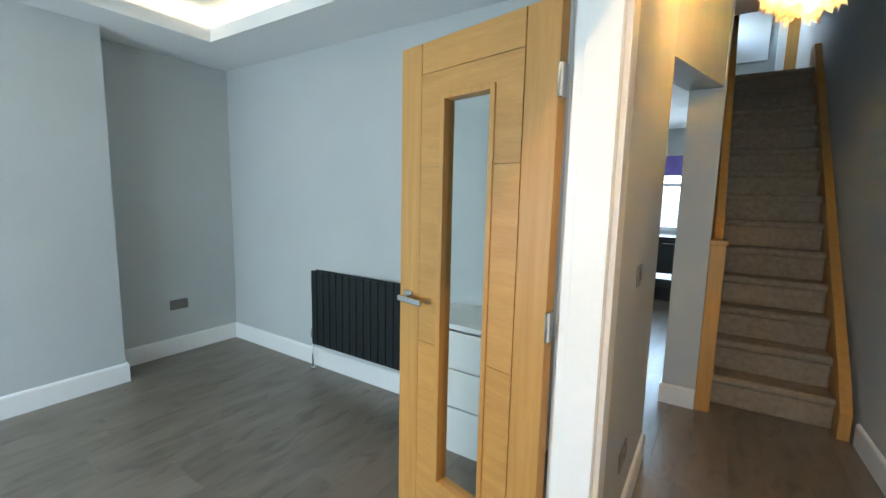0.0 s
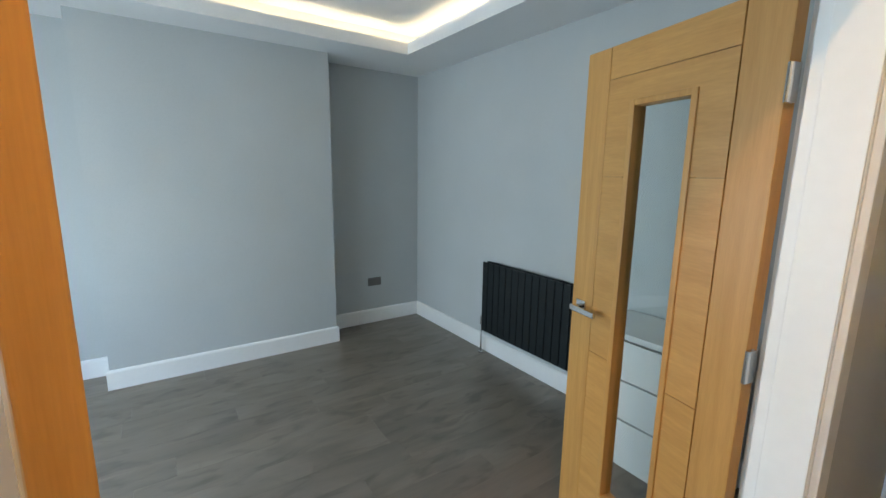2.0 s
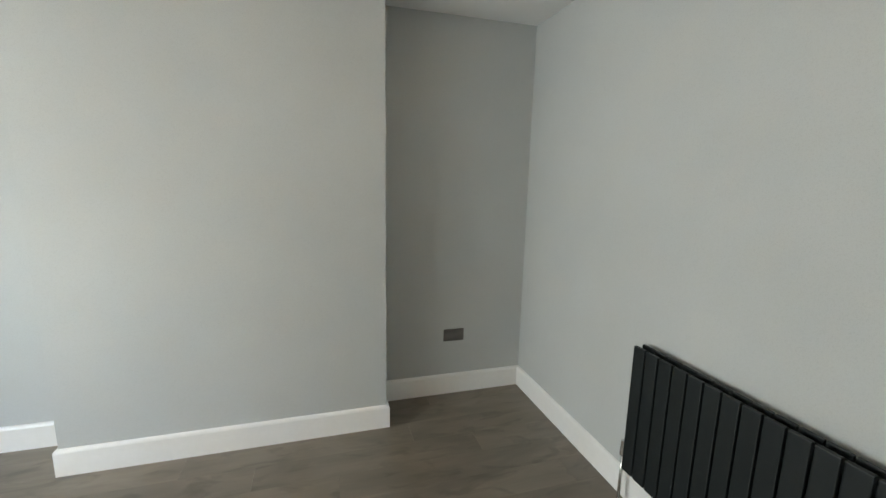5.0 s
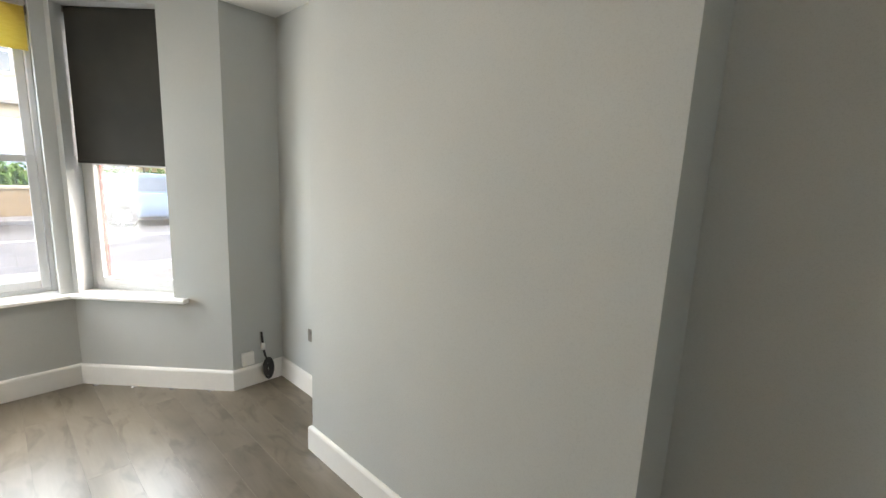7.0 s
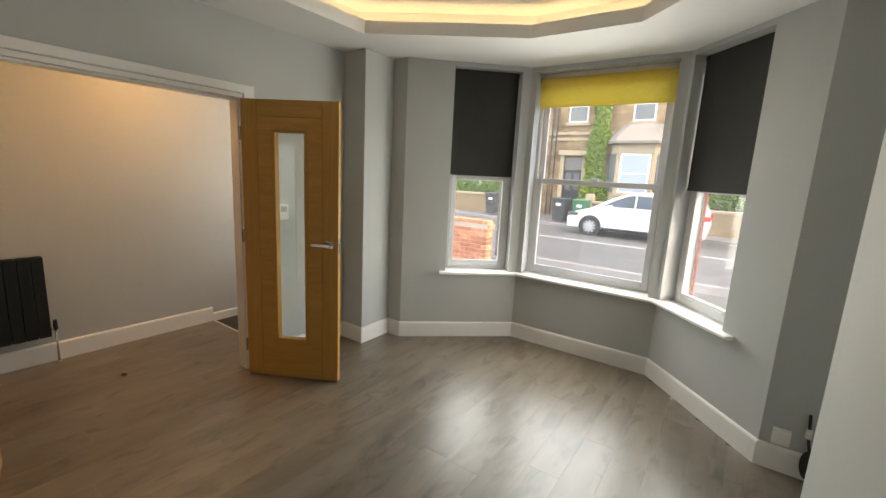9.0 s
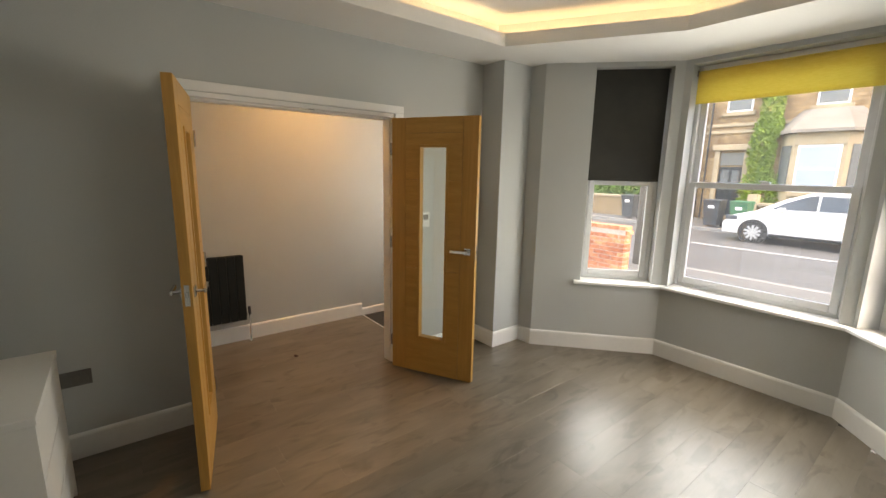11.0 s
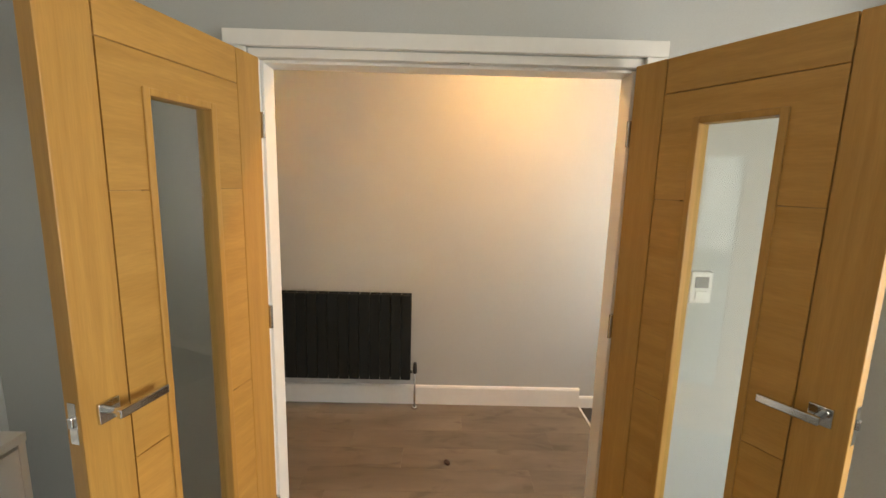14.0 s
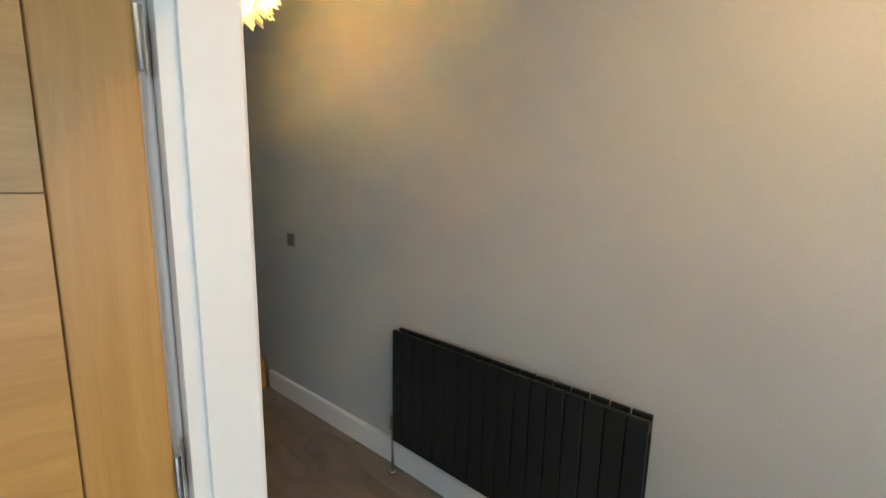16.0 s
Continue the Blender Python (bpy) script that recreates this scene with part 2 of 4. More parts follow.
def box(bm, x0, x1, y0, y1, z0, z1, bevel=0.0, m=None):
    r = bmesh.ops.create_cube(bm, size=1.0)
    vs = r["verts"]
    t = Matrix.Translation(((x0 + x1) / 2, (y0 + y1) / 2, (z0 + z1) / 2)) @ Matrix.Diagonal((abs(x1 - x0), abs(y1 - y0), abs(z1 - z0), 1))
    bmesh.ops.transform(bm, matrix=t, verts=vs)
    if bevel:
        es = list({e for v in vs for e in v.link_edges})
        out = bmesh.ops.bevel(bm, geom=es, offset=bevel, segments=2, affect="EDGES", profile=0.6)
        vs = list({v for f in out["faces"] for v in f.verts} | {v for v in vs if v.is_valid})
    if m is not None:
        bmesh.ops.transform(bm, matrix=m, verts=[v for v in vs if v.is_valid])
    return bm


def boxed(x0, x1, y0, y1, z0, z1, bevel=0.0, m=None):
    return box(bmesh.new(), x0, x1, y0, y1, z0, z1, bevel, m)


def tube(bm, a, b, r, n=14, r2=None):
    a, b = Vector(a), Vector(b)
    d = b - a
    m = Matrix.Translation((a + b) / 2) @ d.to_track_quat("Z", "Y").to_matrix().to_4x4()
    bmesh.ops.create_cone(bm, cap_ends=True, segments=n, radius1=r, radius2=r if r2 is None else r2, depth=d.length, matrix=m)
    return bm


def tubed(a, b, r, n=14, r2=None):
    return tube(bmesh.new(), a, b, r, n, r2)


def thing(name, m, label, category, group="", kind=""):
    e = new(name)
    e.matrix_world = m
    return tagged(e, label, category, group, kind)


def offsets(path, closed=False):
    """Unit mitre vectors to the left of a 2D path."""
    out = []
    n = len(path)
    for i in range(n):
        def normal(a, b):
            d = Vector((b[0] - a[0], b[1] - a[1])).normalized()
            return Vector((-d.y, d.x))
        before = normal(path[i - 1], path[i]) if (closed or i) else None
        after = normal(path[i], path[(i + 1) % n]) if (closed or i < n - 1) else None
        if before is None or after is None:
            out.append(before or after)
        else:
            s = (before + after).normalized()
            out.append(s / max(0.3, s.dot(after)))
    return out


def sweep(profile, path, closed=False):
    """A solid moulding: profile of (offset to the left, z) run along a 2D path with mitred corners."""
    bm = bmesh.new()
    rings = []
    for p, o in zip(path, offsets(path, closed)):
        rings.append([bm.verts.new((p[0] + o.x * d, p[1] + o.y * d, z)) for d, z in profile])
    k = len(profile)
    pairs = list(zip(rings, rings[1:])) + ([(rings[-1], rings[0])] if closed else [])
    for a, b in pairs:
        for i in range(k):
            bm.faces.new((a[i], a[(i + 1) % k], b[(i + 1) % k], b[i]))
    if not closed:
        bm.faces.new(rings[0])
        bm.faces.new(rings[-1][::-1])
    return bm


def wall_run(name, path, i, thick, z0, z1, openings=(), material=None):
    """The wall along segment i of a path, thickened to the right, with openings (u0, u1, z0, z1)."""
    material = material or WALL
    o = offsets(path)
    p, q = Vector(path[i]), Vector(path[i + 1])
    length = (q - p).length
    d = (q - p) / length
    nrm = Vector((-d.y, d.x))
    us = sorted({0.0, length, *[u for w in openings for u in w[:2]]})
    zs = sorted({z0, z1, *[z for w in openings for z in w[2:]]})
    bm = bmesh.new()

    def outer(u):
        if u == 0.0:
            return p - o[i] * thick
        if u == length:
            return q - o[i + 1] * thick
        return p + d * u - nrm * thick
    there = {}
    for a in range(len(us) - 1):
        for c in range(len(zs) - 1):
            there[a, c] = not any(w[0] <= us[a] and us[a + 1] <= w[1] and w[2] <= zs[c] and zs[c + 1] <= w[3] for w in openings)
    made = {}

    def corner(a, c, back):
        if (a, c, back) not in made:
            place = outer(us[a]) if back else p + d * us[a]
            made[a, c, back] = bm.verts.new((*place, zs[c]))
        return made[a, c, back]
    for (a, c), full in there.items():
        if not full:
            continue
        for back in (0, 1):
            bm.faces.new([corner(a, c, back), corner(a + 1, c, back), corner(a + 1, c + 1, back), corner(a, c + 1, back)])
        for beside, ends in (((a - 1, c), ((a, c), (a, c + 1))), ((a + 1, c), ((a + 1, c), (a + 1, c + 1))),
                             ((a, c - 1), ((a, c), (a + 1, c))), ((a, c + 1), ((a, c + 1), (a + 1, c + 1)))):
            if not there.get(beside):
                (a0, c0), (a1, c1) = ends
                bm.faces.new([corner(a0, c0, 0), corner(a1, c1, 0), corner(a1, c1, 1), corner(a0, c0, 1)])
    return tagged(mesh_object(name, bm, material), kind="structure")


def solid(name, *args, material=None, label="", bevel=0.0):
    return tagged(mesh_object(name, boxed(*args, bevel), material or WALL), label, kind="structure")


def polygon_slab(name, outer, hole, z0, z1, material):
    bm = bmesh.new()
    loops = []
    for pts in (outer, hole):
        if pts:
            vs = [bm.verts.new((x, y, z0)) for x, y in pts]
            loops += [bm.edges.new((vs[i], vs[(i + 1) % len(vs)])) for i in range(len(vs))]
    bmesh.ops.triangle_fill(bm, edges=loops, use_beauty=True)
    out = bmesh.ops.extrude_face_region(bm, geom=bm.faces[:])
    bmesh.ops.translate(bm, verts=[v for v in out["geom"] if isinstance(v, bmesh.types.BMVert)], vec=(0, 0, z1 - z0))
    return tagged(mesh_object(name, bm, material), kind="structure")


# ---------- the living room ----------
CZ = 2.512         # lower ceiling
HZ = 2.76          # upper ceiling and hall ceiling
HALL_X0, HALL_X1 = 0.12, 1.228
OPEN0, OPEN1, OPEN_Z = -2.438, -1.027, 2.018
ROOM = [(0.0, -3.335), (0.0, 0.006), (-3.518, 0.006), (-3.518, -1.035), (-3.22, -1.035), (-3.22, -2.69), (-3.518, -2.69),
        (-3.518, -3.63), (-3.162, -3.632), (-2.455, -4.425), (-1.215, -4.425), (-0.402, -3.685), (-0.25, -3.68), (-0.25, -3.335)]
LOOP = ROOM + [ROOM[0]]
SILL_Z, HEAD_Z = 0.65, 2.475
WINDOW_R = (0.382, 1.03)
WINDOW_C = (0.07, 1.185)
WINDOW_L = (0.08, 0.688)
names = ["wall_east", "wall_north", "wall_west_1", "chimney_breast_side_1", "chimney_breast", "chimney_breast_side_2", "wall_west_2",
         "wall_south_1", "wall_bay_1", "wall_bay_2", "wall_bay_3", "wall_south_2", "wall_pier_1", "wall_pier_2"]
cuts = {0: [(OPEN0 - ROOM[0][1], OPEN1 - ROOM[0][1], 0.0, OPEN_Z)], 8: [(*WINDOW_R, SILL_Z, HEAD_Z)], 9: [(*WINDOW_C, SILL_Z, HEAD_Z)],
        10: [(*WINDOW_L, SILL_Z, HEAD_Z)]}
for i, n in enumerate(names):
    thick = 0.12 if i in (0, 1, 12, 13) else 0.2
    if 7 <= i <= 11:
        thick = 0.24
    if i in (3, 4, 5):
        thick = 0.1
    wall_run(n, LOOP, i, thick, 0.0, HZ + 0.1, cuts.get(i, ()))

skirt_profile = [(0.0, 0.0), (0.018, 0.0), (0.018, 0.128), (0.014, 0.138), (0.006, 0.144), (0.0, 0.144)]
skirt_path = [(0.0, OPEN1 + 0.084)] + ROOM[1:] + [ROOM[0], (0.0, OPEN0 - 0.066)]
tagged(mesh_object("baseboard", sweep(skirt_profile, skirt_path), GLOSS), kind="structure")

# lower ceiling with the octagonal recess, its lip, the cove and the lit strip behind the lip
TRAY = [(-2.857, -0.485), (-2.857, -3.05), (-2.25, -3.665), (-1.53, -3.665), (-0.515, -3.06), (-0.515, -0.485)]
bay_out = [(-3.532, -3.63), (-3.2, -3.65), (-2.47, -4.6), (-1.17, -4.6), (-0.3, -3.8), (-0.15, -3.5)]
slab = [(0.03, -3.45), (0.03, 0.06), (-3.58, 0.06)] + bay_out[:5]
polygon_slab("ceiling", slab, TRAY, CZ, CZ + 0.02, CEIL)
tagged(mesh_object("ceiling_trim", sweep([(0.004, CZ - 0.004), (-0.028, CZ - 0.004), (-0.028, CZ + 0.085), (0.004, CZ + 0.085)], TRAY, True), CEIL), kind="structure")
tagged(mesh_object("ceiling_cove_wall", sweep([(-0.17, CZ + 0.02), (-0.19, CZ + 0.02), (-0.19, HZ), (-0.17, HZ)], TRAY, True), CEIL), kind="structure")
polygon_slab("ceiling_upper", [(0.03, -3.9), (0.03, 0.06), (-3.58, 0.06), (-3.58, -4.6), (-1.17, -4.65), (-0.3, -4.0)], None, CZ + 0.2, CZ + 0.22, CEIL)
strip = thing("led_strip", Matrix.Identity(4), "warm white LED strip hidden behind the ceiling lip", "light strip")
part("diode_tape", sweep([(-0.06, CZ + 0.024), (-0.085, CZ + 0.024), (-0.085, CZ + 0.03), (-0.06, CZ + 0.03)], TRAY, True), LED, strip)

# door lining, stops and architraves of the double doorway
lining = thing("door_frame", Matrix.Identity(4), "white painted lining and architrave of a double doorway", "door frame", kind="structure")
part("jamb", boxed(-0.002, 0.124, OPEN0 - 0.002, OPEN0 + 0.028, 0, OPEN_Z - 0.028, 0.002), GLOSS, lining)
part("jamb", boxed(-0.002, 0.124, OPEN1 - 0.028, OPEN1 + 0.002, 0, OPEN_Z - 0.028, 0.002), GLOSS, lining)
part("head", boxed(-0.002, 0.124, OPEN0 - 0.002, OPEN1 + 0.002, OPEN_Z - 0.027, OPEN_Z + 0.002, 0.002), GLOSS, lining)
for ya, yb_ in ((OPEN0 + 0.028, OPEN0 + 0.04), (OPEN1 - 0.04, OPEN1 - 0.028)):
    part("door_stop", boxed(0.026, 0.122, ya, yb_, 0, OPEN_Z - 0.03, 0.003), GLOSS, lining)
part("door_stop", boxed(0.026, 0.122, OPEN0 + 0.041, OPEN1 - 0.041, OPEN_Z - 0.04, OPEN_Z - 0.028, 0.003), GLOSS, lining)


def architrave(x0, x1, y0, y1, z0, z1):
    """One plain eased board on a wall face."""
    return boxed(x0, x1, y0, y1, z0, z1, 0.004)


part("architrave", architrave(-0.022, -0.001, OPEN0 - 0.062, OPEN0 + 0.012, 0, OPEN_Z + 0.004), GLOSS, lining)
part("architrave", architrave(-0.022, -0.001, OPEN1 + 0.005, OPEN1 + 0.08, 0, OPEN_Z + 0.004), GLOSS, lining)
part("architrave", architrave(-0.023, -0.001, OPEN0 - 0.062, OPEN1 + 0.08, OPEN_Z + 0.005, OPEN_Z + 0.059), GLOSS, lining)
ogee = bmesh.new()
ogee_rings = [[ogee.verts.new((x, OPEN0 + y, z)) for x, y in ((0.1245, 0.0), (0.146, 0.0), (0.146, 0.006), (0.138, 0.017), (0.132, 0.03), (0.129, 0.036), (0.1245, 0.036))] for z in (0.0, OPEN_Z + 0.004)]
for k in range(7):
    ogee.faces.new([ogee_rings[0][k], ogee_rings[0][(k + 1) % 7], ogee_rings[1][(k + 1) % 7], ogee_rings[1][k]])
for ring in ogee_rings:
    ogee.faces.new(ring)
part("architrave", ogee, GLOSS, lining)
part("architrave", architrave(0.121, 0.14, OPEN1 - 0.012, OPEN1 + 0.08, 0, OPEN_Z + 0.004), GLOSS, lining)
part("architrave", architrave(0.1245, 0.141, OPEN0, OPEN1 + 0.08, OPEN_Z + 0.005, OPEN_Z + 0.059), GLOSS, lining)
part("catch_plate", boxed(-0.001, 0.022, -1.806, -1.77, OPEN_Z - 0.031, OPEN_Z - 0.026, 0.001), CHROME, lining, "chrome roller catch plate")


def oak_leaf(name, m, label, mirror):
    """A glazed door leaf: hinge edge at the origin, width along x, thickness along y. mirror puts the hinge knuckles on the other face."""
    door = thing(name, m, label, "door", "double doors", "structure")
    w, h, t = 0.686, 1.972, 0.044
    y0, y1 = -t / 2, t / 2
    zb = 0.008
    s0, s1 = 0.115, 0.571
    g0, g1, gz0, gz1 = 0.233, 0.453, 0.302, 1.775
    e = 0.0016
    core = bmesh.new()
    box(core, 0.01, g0 - 0.03, y0 + 0.006, y1 - 0.006, zb + 0.01, h)
    box(core, g1 + 0.03, w - 0.01, y0 + 0.006, y1 - 0.006, zb + 0.01, h)
    box(core, g0 - 0.03, g1 + 0.03, y0 + 0.006, y1 - 0.006, gz1 + 0.03, h)
    box(core, g0 - 0.03, g1 + 0.03, y0 + 0.006, y1 - 0.006, zb + 0.01, gz0 - 0.03)
    part("core", core, GROOVE, door)
    part("stile", boxed(0, s0 - e, y0, y1, zb, h + zb, 0.003), OAK, door)
    part("stile", boxed(s1 + e, w, y0, y1, zb, h + zb, 0.003), OAK, door)
    part("top_rail", boxed(s0 + e, s1 - e, y0, y1, 1.87, h + zb, 0.003), OAK_ACROSS, door)
    head = boxed(s0 + e, s1 - e, y0, y1, gz1 + 0.0, 1.867)
    foot = boxed(s0 + e, s1 - e, y0, y1, zb, gz0 + 0.0)
    for a, b in ((s0 + e, g0), (g1, s1 - e)):
        box(head, a, b, y0, y1, 1.5355, gz1 + 0.0005)
        box(foot, a, b, y0, y1, gz0 - 0.0005, 0.8585)
        part("side_panel", boxed(a, b, y0, y1, 0.861, 1.533), OAK_ACROSS, door)
    part("head_panel", head, OAK_ACROSS, door)
    part("bottom_panel", foot, OAK_ACROSS, door)
    bead = bmesh.new()
    for a, b, c, d in ((g0 - 0.013, g0 + 0.008, gz0 - 0.011, gz1 + 0.012), (g1 - 0.008, g1 + 0.013, gz0 - 0.011, gz1 + 0.012)):
        box(bead, a, b, y0 - 0.006, y1 + 0.006, c, d, 0.004)
    for c, d in ((gz0 - 0.0115, gz0 + 0.008), (gz1 - 0.008, gz1 + 0.0125)):
        box(bead, g0 + 0.006, g1 - 0.006, y0 - 0.005, y1 + 0.005, c, d, 0.004)
    part("glazing_bead", bead, OAK, door)
    pane = part("pane", boxed(g0, g1, -0.003, 0.003, gz0, gz1), DOOR_GLASS, door, "clear glass pane")
    pane.visible_shadow = False
    for s in (-1, 1):
        f = s * t / 2
        lever = bmesh.new()
        box(lever, w - 0.083, w - 0.033, min(f, f + s * 0.009), max(f, f + s * 0.009), 1.0, 1.05, 0.002)
        tube(lever, (w - 0.058, f + s * 0.008, 1.025), (w - 0.058, f + s * 0.05, 1.025), 0.009, 16)
        ya, yb2 = sorted((f + s * 0.04, f + s * 0.053))
        box(lever, w - 0.18, w - 0.046, ya, yb2, 1.014, 1.036, 0.003)
        part("handle", lever, CHROME, door, "square chrome lever handle")
    latch = boxed(w - 0.001, w + 0.002, -0.011, 0.011, 0.97, 1.07, 0.0008)
    box(latch, w + 0.001, w + 0.009, -0.006, 0.006, 1.012, 1.036, 0.002)
    part("latch", latch, CHROME, door, "steel latch plate")
    ky = (y1 + 0.004) * mirror
    for z in (0.24, 1.05, 1.755):
        hinge = tubed((-0.006, ky, z - 0.045), (-0.006, ky, z + 0.045), 0.006, 12)
        ha, hb = sorted((ky, ky - 0.032 * mirror))
        box(hinge, -0.003, -0.001, ha, hb, z - 0.045, z + 0.045, 0.0005)
        box(hinge, -0.012, -0.0095, ha, hb, z - 0.045, z + 0.045, 0.0005)
        part("hinge", hinge, CHROME, door, "satin steel butt hinge")
    return door


oak_leaf("door_1", pose(-0.047, -2.392, 0, 0, 0, 208.8), "open oak door with a slim upright glass pane", -1)
oak_leaf("door_2", pose(-0.03, -1.054, 0, 0, 0, 167.6), "open grooved oak door with a slim glass pane", 1)


# ---------- bay windows ----------
def bay_window(name, i, u0, u1, label):
    """Sash window in segment i of the room's outline: local x along the wall, y outwards."""
    p, q = Vector(LOOP[i]), Vector(LOOP[i + 1])
    d = (q - p).normalized()
    a = p + d * u0
    w = u1 - u0
    m = Matrix.Translation((a.x, a.y, 0)) @ Matrix.Rotation(math.atan2(d.y, d.x), 4, "Z")
    win = thing(name, m, label, "window", "bay windows", "structure")
    o0, o1 = -0.19, -0.12     # outwards is -y

    def bar(nm, x0, x1, z0, z1, ya=o0, yb_=o1):
        part(nm, boxed(x0, x1, ya, yb_, z0, z1, 0.006), UPVC, win)
    z0, z1 = SILL_Z, HEAD_Z
    bar("frame_post", 0.0, 0.03, z0, z1)
    bar("frame_post", w - 0.03, w, z0, z1)
    bar("frame_head", 0.031, w - 0.031, z1 - 0.05, z1)
    bar("frame_foot", 0.031, w - 0.031, z0, z0 + 0.03)
    mid = 1.525
    # lower sash stands inside, upper sash outside
    for zz0, zz1, ya, yb_ in ((z0 + 0.031, mid + 0.025, -0.15, -0.115), (mid - 0.02, z1 - 0.051, -0.187, -0.153)):
        sash = part("sash", boxed(0.032, 0.079, ya, yb_, zz0, zz1, 0.006), UPVC, win)
        part("stile", boxed(w - 0.079, w - 0.032, ya, yb_, zz0, zz1, 0.006), UPVC, sash)
        part("rail", boxed(0.08, w - 0.08, ya, yb_, zz1 - 0.045, zz1, 0.006), UPVC, sash)
        part("rail", boxed(0.08, w - 0.08, ya, yb_, zz0, zz0 + (0.055 if zz0 < 1 else 0.045), 0.006), UPVC, sash)
        pane = part("pane", boxed(0.07, w - 0.07, (ya + yb_) / 2 - 0.003, (ya + yb_) / 2 + 0.003, zz0 + 0.03, zz1 - 0.03), GLASS, sash)
        pane.visible_shadow = False
    lock = part("sash_lock", boxed(w / 2 - 0.03, w / 2 + 0.03, -0.148, -0.118, mid + 0.026, mid + 0.04, 0.004), UPVC, win)
    part("lever", boxed(w / 2 - 0.01, w / 2 + 0.045, -0.14, -0.126, mid + 0.041, mid + 0.05, 0.003), CHROME, lock)
    for x in (w * 0.27, w * 0.73):
        part("sash_lift", boxed(x - 0.035, x + 0.035, -0.1145, -0.1, z0 + 0.055, z0 + 0.07, 0.004), UPVC, win)
    return win, m, w


def roller_blind(m, w, z0, top, cloth, label, depth=-0.085):
    """Blind hanging from z = top: the cloth falls in front of its tube, a chain loop beside it."""
    b = thing("roller_blind", m, label, "blind")
    part("cloth", boxed(0.012, w - 0.012, depth, depth + 0.0015, z0 + 0.02, top), cloth, b)
    part("hem_bar", boxed(0.012, w - 0.012, depth - 0.005, depth + 0.006, z0, z0 + 0.024, 0.004), cloth, b)
    part("roller_tube", tubed((0.012, depth - 0.0215, top - 0.006), (w - 0.012, depth - 0.0215, top - 0.006), 0.02, 18), cloth, b, smooth=False)
    for x0 in (0.002, w - 0.01):
        part("bracket", boxed(x0, x0 + 0.008, depth - 0.045, depth + 0.003, top - 0.03, top + 0.018, 0.002), DARK_METAL, b)
    return b


for n, i, (u0, u1), cloth, zb, top, lab, blab in (
        ("window_1", 8, WINDOW_R, BLIND, 1.515, HEAD_Z - 0.01, "white sash window behind a half-drawn charcoal blind", "charcoal roller blind half drawn over a side window"),
        ("window_2", 9, WINDOW_C, YELLOW, 2.175, 2.42, "wide white sash window looking onto the street", "yellow roller blind rolled nearly up over the middle window"),
        ("window_3", 10, WINDOW_L, BLIND, 1.545, HEAD_Z - 0.01, "white sash window behind a half-drawn charcoal blind", "charcoal roller blind half drawn over a side window")):
    win, wm, ww = bay_window(n, i, u0, u1, lab)
    roller_blind(wm, ww, zb, top, cloth, blab)
    lo_z, hi_z = SILL_Z + 0.06, zb - 0.02
    rows = 4 if hi_z > 2 else 2
    strip_h = (hi_z - lo_z) / rows
    for r in range(rows):
        daylight(wm @ pose(ww / 2, -0.05, lo_z + (r + 0.5) * strip_h, 82, 0, 0), ww - 0.12, strip_h, 2.6 * (ww - 0.12) * strip_h)

# window board round the bay, running into the reveals
p8, p9, p10, p11 = (Vector(LOOP[k]) for k in (8, 9, 10, 11))
d8, d10 = (p9 - p8).normalized(), (p11 - p10).normalized()
board_path = [tuple(p8 + d8 * 0.285), tuple(p9), tuple(p10), tuple(p10 + d10 * 0.745)]
board = thing("window_sill", Matrix.Identity(4), "white painted window board round the bay", "window sill", kind="structure")
part("nosing", sweep([(0.001, SILL_Z - 0.028), (0.052, SILL_Z - 0.028), (0.06, SILL_Z - 0.022), (0.06, SILL_Z - 0.006), (0.052, SILL_Z), (0.001, SILL_Z)], board_path), GLOSS, board)
for i, (u0, u1) in ((8, WINDOW_R), (9, WINDOW_C), (10, WINDOW_L)):
    p, q = Vector(LOOP[i]), Vector(LOOP[i + 1])
    d = (q - p).normalized()
    mm = Matrix.Translation((*(p + d * u0), 0)) @ Matrix.Rotation(math.atan2(d.y, d.x), 4, "Z")
    part("reveal_board", boxed(0.001, u1 - u0 - 0.001, -0.118, 0.0, SILL_Z - 0.02, SILL_Z + 0.003, 0.002, mm), GLOSS, board)


